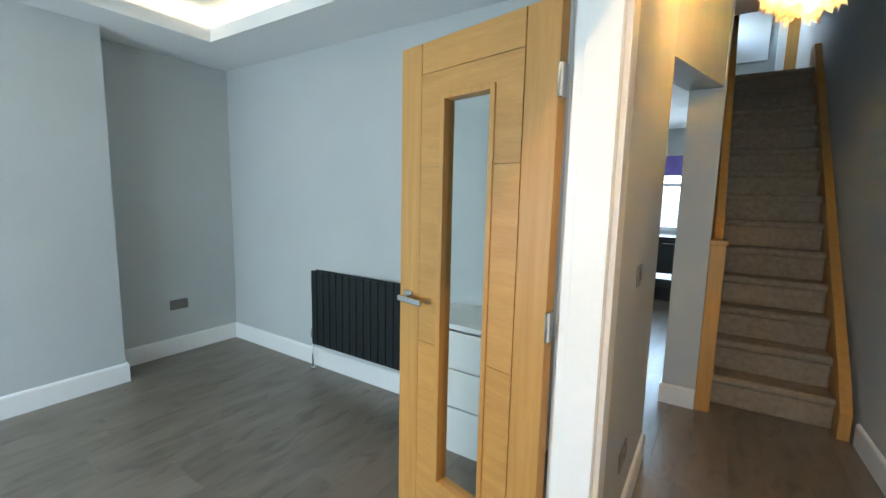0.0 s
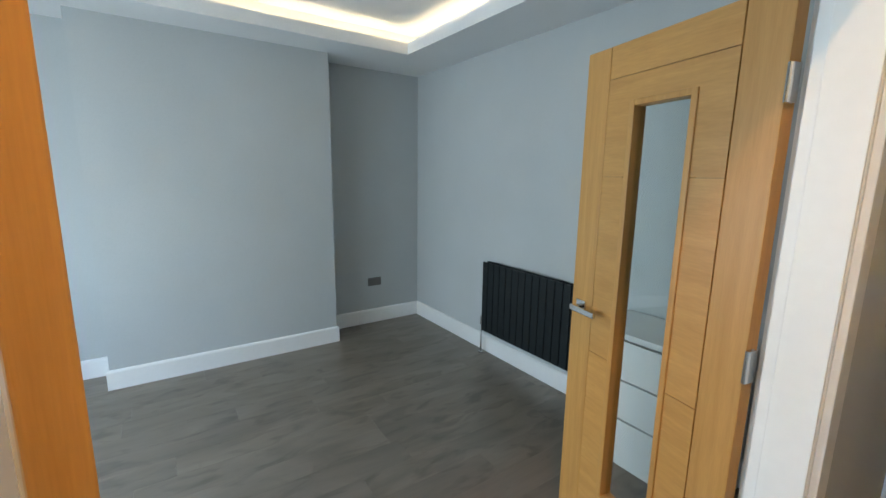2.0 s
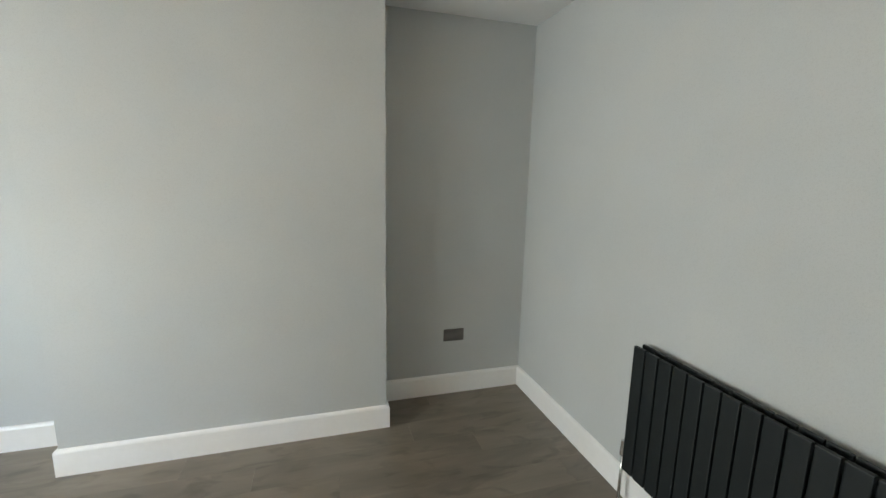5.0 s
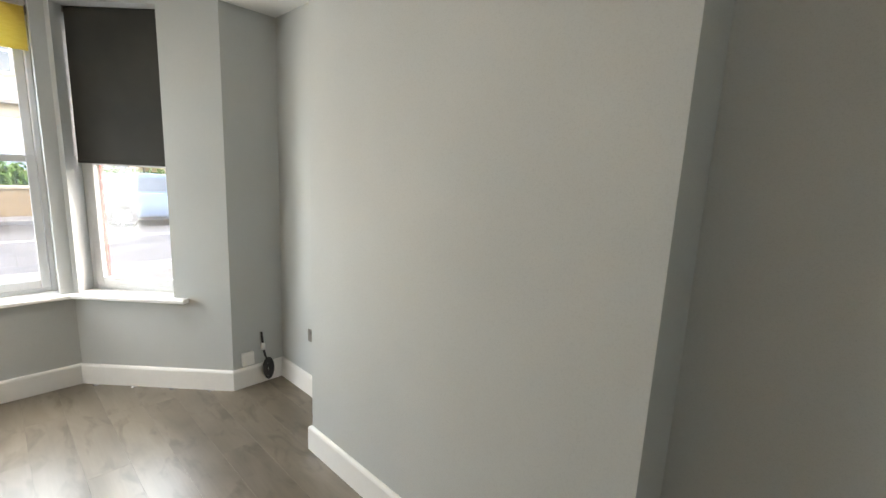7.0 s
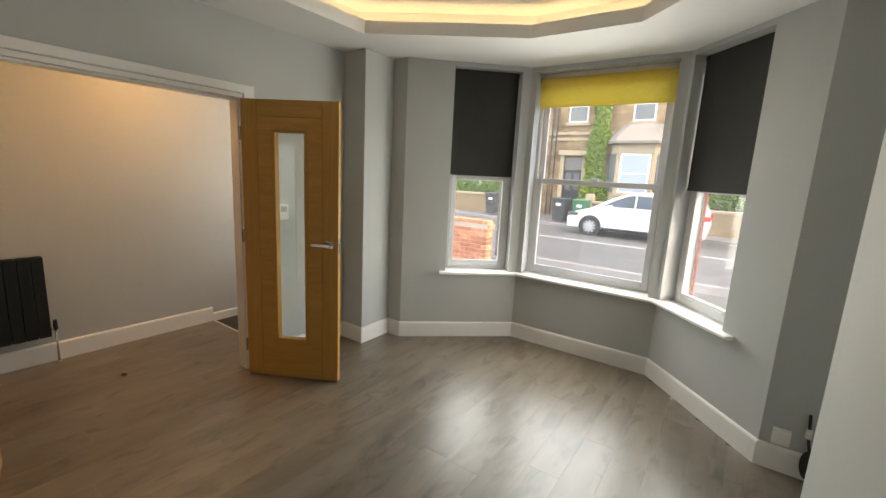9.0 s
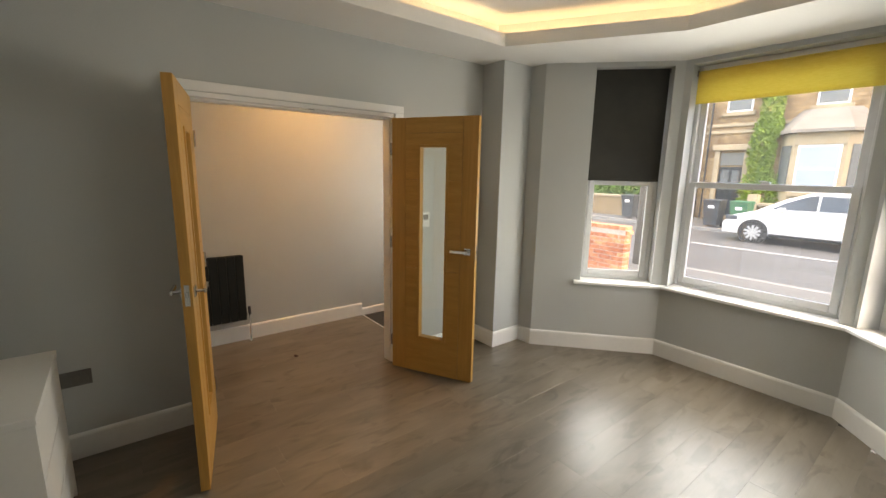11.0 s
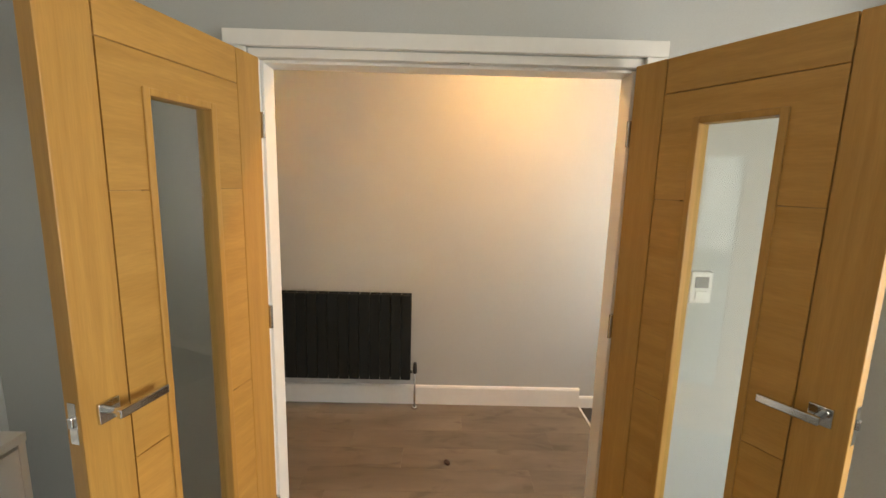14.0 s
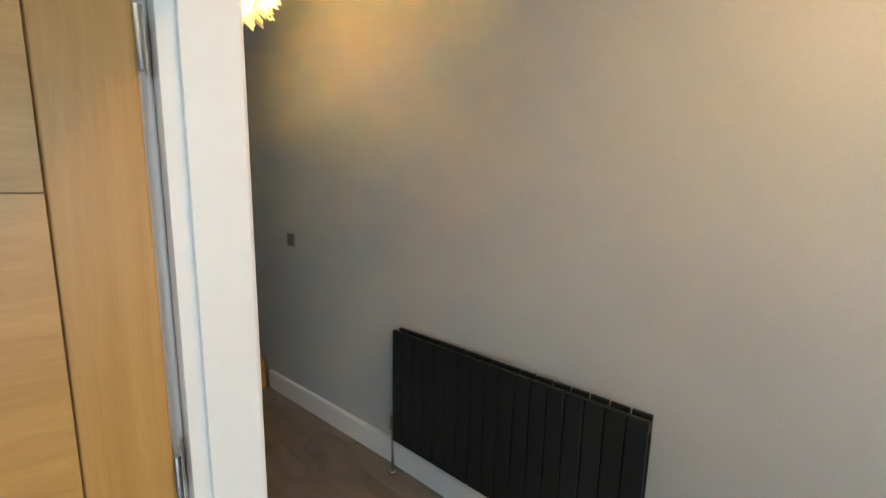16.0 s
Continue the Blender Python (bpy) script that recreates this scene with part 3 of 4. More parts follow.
# ---------- radiators ----------
def radiator(name, m, count, label, gap=0.004, pipes=(True, True)):
    """Flat-tube radiator: length along x from the origin, front towards -y, wall at y = 0."""
    r = thing(name, m, label, "radiator", "radiators")
    pitch = 0.0706
    length = count * pitch
    for k in range(count):
        x = k * pitch
        part("tube_panel", boxed(x + gap, x + pitch - gap, -0.098, -0.082, 0.22, 0.822, 0.004), ANTHRACITE, r)
    for k in range(count):
        x = k * pitch
        part("rear_panel", boxed(x + 0.0025, x + pitch - 0.0025, -0.052, -0.038, 0.22, 0.822, 0.003), ANTHRACITE, r)
    for z in (0.252, 0.786):
        part("header_pipe", boxed(0.002, length - 0.002, -0.0815, -0.0525, z - 0.02, z + 0.02, 0.006), ANTHRACITE, r)
    for x in (0.2, length - 0.2):
        part("wall_bracket", boxed(x - 0.015, x + 0.015, -0.0375, 0.0, 0.5, 0.56, 0.003), ANTHRACITE, r)
    for x, s, has in ((-0.028, -1, pipes[0]), (length + 0.028, 1, pipes[1])):
        if has:
            v = tubed((x, -0.067, 0.0), (x, -0.067, 0.27), 0.0075, 12)
            tube(v, (x, -0.067, 0.0), (x, -0.067, 0.012), 0.022, 18, 0.014)
            tube(v, (x, -0.067, 0.268), (x - s * 0.03, -0.067, 0.268), 0.01, 12)
            pipe = part("valve_pipe", v, CHROME, r, "chrome valve tail", True)
            part("valve_head", tubed((x, -0.067, 0.262), (x, -0.067, 0.335), 0.016, 16, 0.012), CHROME if s < 0 else BLACK, pipe)
    return r


radiator("radiator", pose(-2.283, 0.006, 0, 0, 0, 0), 15, "anthracite flat-panel radiator on the room wall")
radiator("radiator", pose(HALL_X1, -0.341, 0, 0, 0, -90), 17, "black flat-panel radiator on the hallway wall", 0.0018)


# the hall's outer wall turns slightly inwards beside the stairs
HALL_TURN, BEND_Y = 1.8, -0.2


def hall_wall_x(y):
    return HALL_X1 - max(0.0, y - BEND_Y) * math.tan(radians(HALL_TURN))


# ---------- sockets and small fittings ----------
def socket(m, kind="socket"):
    """Face plate in local xz, standing off the wall towards -y."""
    lab = {"socket": "dark metal double power socket on the wall", "switch": "dark metal light switch on the wall"}[kind]
    wd = 0.146 if kind == "socket" else 0.086
    s = thing("power_socket" if kind == "socket" else "light_switch", m, lab, "socket" if kind == "socket" else "switch")
    part("plate", boxed(-wd / 2, wd / 2, -0.008, 0.0, -0.043, 0.043, 0.003), DARK_METAL, s)
    if kind == "socket":
        for x in (-0.036, 0.036):
            part("outlet", boxed(x - 0.022, x + 0.022, -0.0105, -0.0075, -0.03, 0.012, 0.002), DARK_METAL, s)
            part("rocker", boxed(x - 0.008, x + 0.008, -0.012, -0.0075, 0.02, 0.034, 0.001), DARK_METAL, s)
    else:
        part("rocker", boxed(-0.014, 0.014, -0.013, -0.0075, -0.02, 0.02, 0.002), DARK_METAL, s)
    return s


socket(pose(-3.518, -0.512, 0.434, 0, 0, 90))
socket(pose(-3.518, -3.174, 0.432, 0, 0, 90))
socket(pose(0.0, -0.422, 0.462, 0, 0, -90))
socket(pose(HALL_X0, -0.435, 1.13, 0, 0, 90), "switch")
socket(pose(HALL_X0, -0.482, 0.376, 0, 0, 90))
socket(pose(hall_wall_x(0.72), 0.72, 1.16, 0, 0, -90 + HALL_TURN), "switch")

stat = thing("thermostat", pose(0.0, -2.715, 1.2, 0, 0, -90), "white wall thermostat with a small grey display", "thermostat")
part("case", boxed(-0.042, 0.042, -0.024, 0.0, -0.062, 0.062, 0.006), WHITE_PLASTIC, stat)
part("display", boxed(-0.026, 0.026, -0.026, -0.023, 0.0, 0.042, 0.001), DARK_METAL, stat)
part("dial", boxed(-0.022, 0.022, -0.029, -0.023, -0.045, -0.012, 0.004), WHITE_PLASTIC, stat)

# telephone box with a coiled black lead in the alcove by the bay
tel = thing("junction_box", pose(-3.255, -3.63, 0.212, 0, 0, 180), "small white telephone box above the skirting", "junction box")
part("case", boxed(-0.04, 0.04, -0.03, 0.0, -0.048, 0.042, 0.004), WHITE_PLASTIC, tel)
part("cover", boxed(-0.034, 0.034, -0.036, -0.029, -0.04, 0.034, 0.003), WHITE_PLASTIC, tel)


def curve_thing(name, pts, r, material, label, category):
    cu = bpy.data.curves.new(name, "CURVE")
    cu.dimensions = "3D"
    cu.bevel_depth, cu.bevel_resolution = r, 3
    sp = cu.splines.new("NURBS")
    sp.points.add(len(pts) - 1)
    for q, c in zip(sp.points, pts):
        q.co = (*c, 1)
    sp.use_endpoint_u, sp.order_u = True, 4
    cu.materials.append(material)
    return tagged(new(name, cu), label, category)


coil = []
for k in range(96):
    shrink = 0.2 + 0.8 * abs(math.sin(k * 0.083))
    coil.append((-3.385 + 0.036 * shrink * math.cos(k * 0.7), -3.588 + 0.0022 * (k % 9), 0.112 + 0.082 * shrink * math.sin(k * 0.7)))
coil += [(-3.37, -3.6, 0.2), (-3.365, -3.612, 0.26), (-3.36, -3.615, 0.33), (-3.355, -3.615, 0.38)]
curve_thing("cable_coil", coil, 0.0075, BLACK, "black aerial lead coiled up in the corner", "cable")
tie = thing("cable_sleeve", pose(-3.363, -3.612, 0.27), "white plastic sleeve round the lead", "cable sleeve")
part("sleeve", tubed((0, 0, -0.02), (-0.002, -0.002, 0.03), 0.018, 14, 0.013), WHITE_PLASTIC, tie, smooth=True)

# ---------- chest of drawers ----------
chest = thing("chest_of_drawers", pose(-0.995, -0.402, 0), "white three-drawer chest against the back wall", "chest of drawers")
cw, cd, ch = 0.665, 0.387, 0.752
part("top", boxed(-0.002, cw + 0.002, -0.004, cd, ch - 0.03, ch, 0.002), CABINET, chest)
part("side", boxed(0, 0.022, 0.0, cd, 0.0, ch - 0.031, 0.001), CABINET, chest)
part("side", boxed(cw - 0.022, cw, 0.0, cd, 0.0, ch - 0.031, 0.001), CABINET, chest)
part("back", boxed(0.023, cw - 0.023, cd - 0.01, cd, 0.03, ch - 0.031), CABINET, chest)
part("plinth", boxed(0.023, cw - 0.023, 0.03, 0.05, 0.0, 0.07), CABINET, chest)
for k in range(3):
    z0 = 0.07 + k * 0.216
    part("drawer_front", boxed(0.025, cw - 0.025, 0.0, 0.02, z0, z0 + 0.206, 0.002), CABINET, chest)

# ---------- hallway ----------
solid("wall_hall_1", 0.0, HALL_X0, 0.127, 0.21, 0.0, HZ + 0.1)
HALL_LINE = [(HALL_X1, -4.0), (HALL_X1, BEND_Y), (hall_wall_x(5.6), 5.6)]
for i in (0, 1):
    wall_run("wall_hall_%d" % (2 + 3 * i), HALL_LINE, i, 0.12, -0.1, 5.4)
STEP_Y = -2.742
# closing wall at the front of the hall; unseen opening assumed for street-door daylight
wall_run("wall_hall_3", [(1.4, -3.9), (0.0, -3.9)], 0, 0.12, -0.1, HZ + 0.1, [(0.85, 1.22, 0.95, 2.42)])
# added lamp, turned away from the near wall towards the outer one
daylight(pose(0.37, -3.9, 1.68, 90, 0, -52), 0.34, 1.4, 2.3)
solid("wall_hall_4", 0.0, HALL_X0, -4.0, -3.46, -0.1, HZ + 0.1)
solid("ceiling_hall", HALL_X0 - 0.06, HALL_X1 + 0.02, -4.0, 1.55, HZ, HZ + 0.1, material=CEIL)
hp = [(0.0, 0.0), (0.018, 0.0), (0.018, 0.125), (0.013, 0.136), (0.0, 0.14)]
tagged(mesh_object("baseboard_hall", sweep(hp, [(HALL_X1, STEP_Y), (HALL_X1, BEND_Y), (hall_wall_x(1.07), 1.07)]), GLOSS), kind="structure")
tagged(mesh_object("baseboard_hall_low", sweep([(d, z - 0.06) for d, z in hp], [(HALL_X1, -3.9), (HALL_X1, STEP_Y - 0.001)]), GLOSS), kind="structure")
tagged(mesh_object("baseboard_hall", sweep(hp, [(HALL_X0, 0.21), (HALL_X0, OPEN1 + 0.082)]), GLOSS), kind="structure")
tagged(mesh_object("baseboard_hall", sweep(hp, [(HALL_X0, OPEN0 - 0.002), (HALL_X0, STEP_Y)]), GLOSS), kind="structure")
solid("trim_step", HALL_X0, HALL_X1, STEP_Y - 0.012, STEP_Y, -0.06, 0.004, material=GLOSS)

# wall beside the stairs, header over the passage to the kitchen
H, G, Y1, N = 0.2142, 0.182, 1.187, 13
LZ = N * H
ST_X0, ST_X1 = -0.337, 0.337          # the flight, about its own middle line
WELL = Matrix.Translation((0.76, Y1, 0)) @ Matrix.Rotation(radians(1.2), 4, "Z")


def turned(name, *args, material=None):
    """A box of the stairwell, in the flight's own axes."""
    return tagged(mesh_object(name, boxed(*args, m=WELL), material or WALL), kind="structure")


turned("wall_stairs", -0.62, -0.417, -0.167, 4.3, 0.0, LZ + 0.9)
# unseen gap left in the upper stair wall to let light onto the landing
turned("wall_stairs_top", -0.62, -0.417, -0.167, 2.7, LZ + 0.901, 5.4)
turned("wall_stairs_lintel", -0.62, -0.417, 2.701, 4.3, LZ + 1.15, 5.4)
wall_run("wall_header", [(0.338, 1.021), (HALL_X0, 0.21)], 0, 0.2, 2.15, HZ + 0.1)
turned("wall_stairs_upper", -0.62, -0.417, -0.86, -0.168, HZ + 0.101, 5.4)
tagged(mesh_object("baseboard_passage", sweep(hp, [tuple((WELL @ Vector((x, y, 0)))[:2]) for x, y in ((-0.417, -0.167), (-0.62, -0.167), (-0.62, 2.2))]), GLOSS), kind="structure")

stairs = thing("staircase", WELL, "steep staircase with grey-brown carpet between oak strings", "staircase")
for k in range(N):
    y = k * G
    bm = bmesh.new()
    box(bm, ST_X0, ST_X1, y + 0.012, y + G + 0.03, max(0.0, k * H - 0.05), (k + 1) * H - 0.003, 0.016)
    tube(bm, (ST_X0 + 0.002, y + 0.022, (k + 1) * H - 0.032), (ST_X1 - 0.002, y + 0.022, (k + 1) * H - 0.032), 0.031, 18)
    part("carpeted_step", bm, CARPET, stairs)


def string_board(x0, x1):
    bm = bmesh.new()
    a = [(-0.1, 0.0), (-0.1, 0.17), (0.02, H + 0.13), (N * G, (N + 1) * H + 0.05), (N * G + 0.15, (N + 1) * H + 0.05), (N * G + 0.15, (N - 1) * H), (0.3, 0.0)]
    lo = [bm.verts.new((x0, y, z)) for y, z in a]
    hi = [bm.verts.new((x1, y, z)) for y, z in a]
    bm.faces.new(lo)
    bm.faces.new(hi[::-1])
    for i in range(len(a)):
        j = (i + 1) % len(a)
        bm.faces.new((lo[i], lo[j], hi[j], hi[i]))
    return bm


part("string", string_board(ST_X1 + 0.002, ST_X1 + 0.06), OAK, stairs, "oak wall string")
part("string", string_board(-0.415, ST_X0 - 0.002), OAK, stairs, "oak wall string")
newel = bmesh.new()
box(newel, -0.415, -0.325, -0.176, -0.09, 0.0, 1.15, 0.006)
box(newel, -0.421, -0.318, -0.182, -0.083, 1.15, 1.18, 0.006)
part("newel_post", newel, OAK, stairs, "square oak newel post")
rail = bmesh.new()
rm = Matrix.Translation((-0.372, -0.1, 1.13)) @ Matrix.Rotation(math.atan2(H, G), 4, "X")
box(rail, -0.028, 0.028, 0.0, 3.2, -0.03, 0.03, 0.01, rm)
part("handrail", rail, OAK, stairs, "oak handrail")

# landing upstairs, brightened by a lamp added at the unseen gap in the stair wall
daylight(WELL @ pose(-0.42, 3.3, LZ + 0.6, 90, 0, -90), 1.0, 0.9, 1.5)
turned("floor_landing", -0.40, 0.42, N * G + 0.032, 4.3, LZ - 0.15, LZ - 0.002, material=CARPET)
turned("wall_landing", -0.63, 0.56, 3.9, 4.0, LZ - 0.2, 5.4)
turned("ceiling_landing", -0.63, 0.56, 0.12, 4.3, 5.4, 5.5, material=CEIL)
turned("wall_stairwell", -0.62, 0.45, 0.12, 0.22, HZ + 0.101, 5.4)
ld = thing("door_3", WELL @ pose(0.2, 3.9, LZ), "upstairs doorway with a dark wooden door edge", "door", kind="structure")
part("casing", boxed(-0.03, 0.06, -0.03, 0.0, 0, 2.05, 0.004), GLOSS, ld)
part("leaf", boxed(0.06, 0.3, -0.05, -0.01, 0.01, 2.0, 0.004), OAK, ld)
# solid white panel added to stand for daylight on the landing wall
lit_wall = thing("landing_panel", WELL @ pose(-0.28, 3.899, LZ + 0.55), "white panel standing for the daylit landing wall", "window", kind="structure")
part("frame", boxed(-0.02, 0.36, -0.03, 0.0, 0.0, 1.2, 0.005), UPVC, lit_wall)

# ---------- feather pendant ----------
lamp = thing("pendant_lamp", pose(0.59, 0.02, 2.385), "round white feather pendant glowing warm", "pendant lamp")
globe = bmesh.new()
bmesh.ops.create_uvsphere(globe, u_segments=24, v_segments=14, radius=0.095)
part("globe_bulb", globe, BULB, lamp, "glowing warm globe bulb", True)
part("cord", tubed((0, 0, 0.03), (0, 0, HZ - 2.385), 0.004, 8), WHITE_PLASTIC, lamp)
part("ceiling_rose", tubed((0, 0, HZ - 2.385 - 0.03), (0, 0, HZ - 2.385), 0.05, 20, 0.055), WHITE_PLASTIC, lamp, smooth=True)
frame_bm = bmesh.new()
for ang in range(0, 180, 30):
    for k in range(24):
        a0, a1 = 2 * math.pi * k / 24, 2 * math.pi * (k + 1) / 24
        rot = Matrix.Rotation(radians(ang), 3, "Z")
        tube(frame_bm, rot @ Vector((0.12 * math.cos(a0), 0, 0.12 * math.sin(a0))), rot @ Vector((0.12 * math.cos(a1), 0, 0.12 * math.sin(a1))), 0.0015, 5)
part("wire_frame", frame_bm, CHROME, lamp)
rng = random.Random(5)
verts, faces = [], []
for k in range(380):
    zc = 1 - 2 * (k + 0.5) / 380
    ph = k * 2.39996 + rng.uniform(-0.2, 0.2)
    rr = math.sqrt(1 - zc * zc)
    nrm = Vector((rr * math.cos(ph), rr * math.sin(ph), zc))
    tang = nrm.cross(Vector((rng.uniform(-1, 1), rng.uniform(-1, 1), rng.uniform(-1, 1)))).normalized()
    side = nrm.cross(tang)
    ln = rng.uniform(0.07, 0.105)
    wd = rng.uniform(0.018, 0.029)
    base = nrm * 0.115
    start = len(verts)
    steps = 7
    for j in range(steps):
        f = j / (steps - 1)
        c = base + (tang * f + nrm * (0.75 * f - 0.12 * f * f)) * ln + Vector((0, 0, -0.03 * f * f))
        half = wd * (math.sin(math.pi * min(1, f * 0.9 + 0.1)) ** 0.6) * (0.75 + 0.5 * rng.random())
        lift = nrm * (0.012 * rng.uniform(-1, 1))
        verts += [c - side * half + lift, c, c + side * half - lift]
    for j in range(steps - 1):
        a = start + 3 * j
        faces += [(a, a + 1, a + 4, a + 3), (a + 1, a + 2, a + 5, a + 4)]
fm = bpy.data.meshes.new("feathers")
fm.from_pydata([tuple(v) for v in verts], [], faces)
fm.materials.append(FEATHER)
fo = new("feather_cover", fm)
fo.parent = lamp
tagged(fo, "layered white feathers", kind="stuff")

for y in (-2.2,):
    dl = thing("downlight", pose(0.6, y, HZ), "recessed round ceiling spotlight, lit warm", "downlight")
    ring = bmesh.new()
    bmesh.ops.create_cone(ring, cap_ends=False, segments=32, radius1=0.045, radius2=0.032, depth=0.012, matrix=Matrix.Translation((0, 0, -0.004)))
    part("bezel", ring, CHROME, dl)
    part("lens", tubed((0, 0, -0.003), (0, 0, -0.001), 0.034, 24), LENS, dl)
spot_data = bpy.data.lights.new("downlight_beam", "SPOT")
spot_data.energy, spot_data.color = 7.0, (1.0, 0.5, 0.15)
spot_data.spot_size, spot_data.spot_blend, spot_data.shadow_soft_size = radians(160), 1.0, 0.05
spot = new("downlight_beam", spot_data)
spot.matrix_world = look((0.6, -2.2, HZ - 0.02), (0.66, -2.15, 1.0))

# ---------- kitchen seen through the passage ----------
daylight(pose(-0.85, 4.98, 1.5, -78, 0, 0), 2.0, 1.0, 3.2)
solid("wall_kitchen_1", -3.7, -0.001, 0.16, 0.26, 0.0, HZ + 0.1)
wall_run("wall_kitchen_2", [(0.3, 5.0), (-3.7, 5.0)], 0, 0.2, 0.0, HZ + 0.1, [(0.1, 2.3, 0.98, 2.1)])
solid("wall_kitchen_3", -3.8, -3.7, 0.1, 5.2, 0.0, HZ + 0.1)
solid("ceiling_kitchen", -3.8, 0.18, 0.27, 5.2, 2.5, 2.6, material=CEIL)
worktop = thing("worktop", pose(0, 0, 0), "black kitchen worktop under the window", "worktop")
part("slab", boxed(-3.6, 0.17, 4.38, 4.99, 0.88, 0.92, 0.004), BLACK, worktop)
for k in range(6):
    cab = thing("kitchen_cabinet", pose(-0.44 - k * 0.6, 4.42, 0), "dark gloss kitchen base unit", "cabinet", "kitchen units")
    part("body", boxed(0, 0.6, 0.022, 0.56, 0.0, 0.879), BLACK, cab)
    door = part("door", boxed(0.004, 0.596, 0.0, 0.021, 0.12, 0.875, 0.002), BLACK, cab)
    part("handle", boxed(0.2, 0.4, -0.02, -0.012, 0.82, 0.83, 0.002), CHROME, door)
tap = curve_thing("kitchen_tap", [(-0.1, 4.88, 0.92), (-0.1, 4.88, 1.08), (-0.1, 4.88, 1.2), (-0.1, 4.8, 1.27), (-0.1, 4.7, 1.22), (-0.1, 4.68, 1.14)], 0.013, CHROME, "chrome swan-neck kitchen tap on the worktop", "tap")
kw = thing("window_5", pose(-2.0, 5.02, 0.98), "white kitchen window with a purple blind", "window", kind="structure")
for x in (0.0, 1.08, 2.15):
    part("mullion", boxed(x, x + 0.05, 0, 0.06, 0, 1.12, 0.004), UPVC, kw)
for z in (0.0, 0.66, 1.07):
    part("rail", boxed(0.051, 2.149, 0.002, 0.058, z, z + 0.05, 0.004), UPVC, kw)
PURPLE = plain("purple_blind_cloth", (0.16, 0.12, 0.4), (0.22, 0.17, 0.5), 0.8, bump=0.05)
part("blind", boxed(0.03, 2.17, -0.03, -0.02, 0.82, 1.12, 0.002), PURPLE, kw, "purple roller blind")
stool = thing("bar_stool", pose(0.03, 2.35, 0), "black bar stool with thin chrome legs", "stool")
part("seat", boxed(-0.2, 0.06, -0.2, 0.2, 0.62, 0.69, 0.02), BLACK, stool)
part("backrest", boxed(0.03, 0.065, -0.19, 0.19, 0.69, 1.02, 0.012), BLACK, stool)
for x, y in ((-0.18, -0.17), (-0.18, 0.17), (0.05, -0.17), (0.05, 0.17)):
    part("leg", tubed((x, y, 0), (x, y, 0.62), 0.012, 10), CHROME, stool)

# a crumb on the hall floor
scrap = thing("debris_scrap", pose(0.583, -1.789, 0.0, 0, 0, 25), "small dark brown scrap lying on the hallway floor", "debris")
crumb = bmesh.new()
bmesh.ops.create_icosphere(crumb, subdivisions=2, radius=0.019)
for v in crumb.verts:
    v.co = Vector((v.co.x * 1.3, v.co.y * 0.8, max(0.0, v.co.z * 0.45 + 0.004))) * (1 + 0.25 * noise.noise(v.co * 90))
part("crumb", crumb, plain("dark_scrap", (0.04, 0.016, 0.01), (0.07, 0.028, 0.015), 0.7), scrap)

# ---------- outdoors ----------
GZ = -0.28
ASPHALT = plain("worn_asphalt", (0.06, 0.058, 0.056), (0.095, 0.092, 0.088), 0.5, scale=0.6, fine=40, bump=0.12, spec=0.6)
PAVING = plain("concrete_paving", (0.085, 0.082, 0.076), (0.125, 0.12, 0.112), 0.9, scale=1.5, fine=50, bump=0.2)
KERB = plain("kerb_stone", (0.18, 0.172, 0.16), (0.24, 0.23, 0.215), 0.9, bump=0.2)
STONE = plain("tan_stone", (0.19, 0.128, 0.068), (0.28, 0.2, 0.11), 0.9, scale=1.2, fine=14, bump=0.5, stretch=(1, 1, 3))

def coursed(name, lo, hi, joint):
    """Squared rubble in rough courses with recessed joints."""
    m, nt, b = nodes_of(name)
    v = coords(nt, (1, 1, 1))
    sep = nt.nodes.new("ShaderNodeSeparateXYZ")
    nt.links.new(v, sep.inputs[0])
    comb = nt.nodes.new("ShaderNodeCombineXYZ")
    nt.links.new(sep.outputs["X"], comb.inputs["X"])
    nt.links.new(sep.outputs["Z"], comb.inputs["Y"])
    bk = nt.nodes.new("ShaderNodeTexBrick")
    bk.inputs["Scale"].default_value = 1.0
    bk.inputs["Brick Width"].default_value, bk.inputs["Row Height"].default_value = 0.31, 0.15
    bk.inputs["Mortar Size"].default_value = 0.012
    bk.inputs["Color1"].default_value, bk.inputs["Color2"].default_value, bk.inputs["Mortar"].default_value = (*lo, 1), (*hi, 1), (*joint, 1)
    nt.links.new(comb.outputs[0], bk.inputs["Vector"])
    n = add(nt, "ShaderNodeTexNoise", Scale=1.4, Detail=6.0)
    nt.links.new(v, n.inputs["Vector"])
    soot = ramp(nt, n.outputs["Fac"], (0.6, 0.57, 0.54), (1.15, 1.15, 1.15), 0.35, 0.65)
    nt.links.new(mixed(nt, bk.outputs["Color"], soot, 1.0, "MULTIPLY"), b.inputs["Base Color"])
    b.inputs["Roughness"].default_value = 0.95
    bumped(nt, b, n.outputs["Fac"], 0.5, 0.01)
    return m


FACADE = coursed("coursed_tan_stone", (0.25, 0.16, 0.08), (0.4, 0.275, 0.145), (0.22, 0.16, 0.1))
TRIM_STONE = plain("pale_stone_trim", (0.3, 0.235, 0.15), (0.4, 0.32, 0.215), 0.85, scale=2, fine=20, bump=0.2)
SLATE = plain("grey_slate", (0.2, 0.175, 0.15), (0.28, 0.25, 0.215), 1.0, scale=2, fine=25, bump=0.3, spec=0.1)
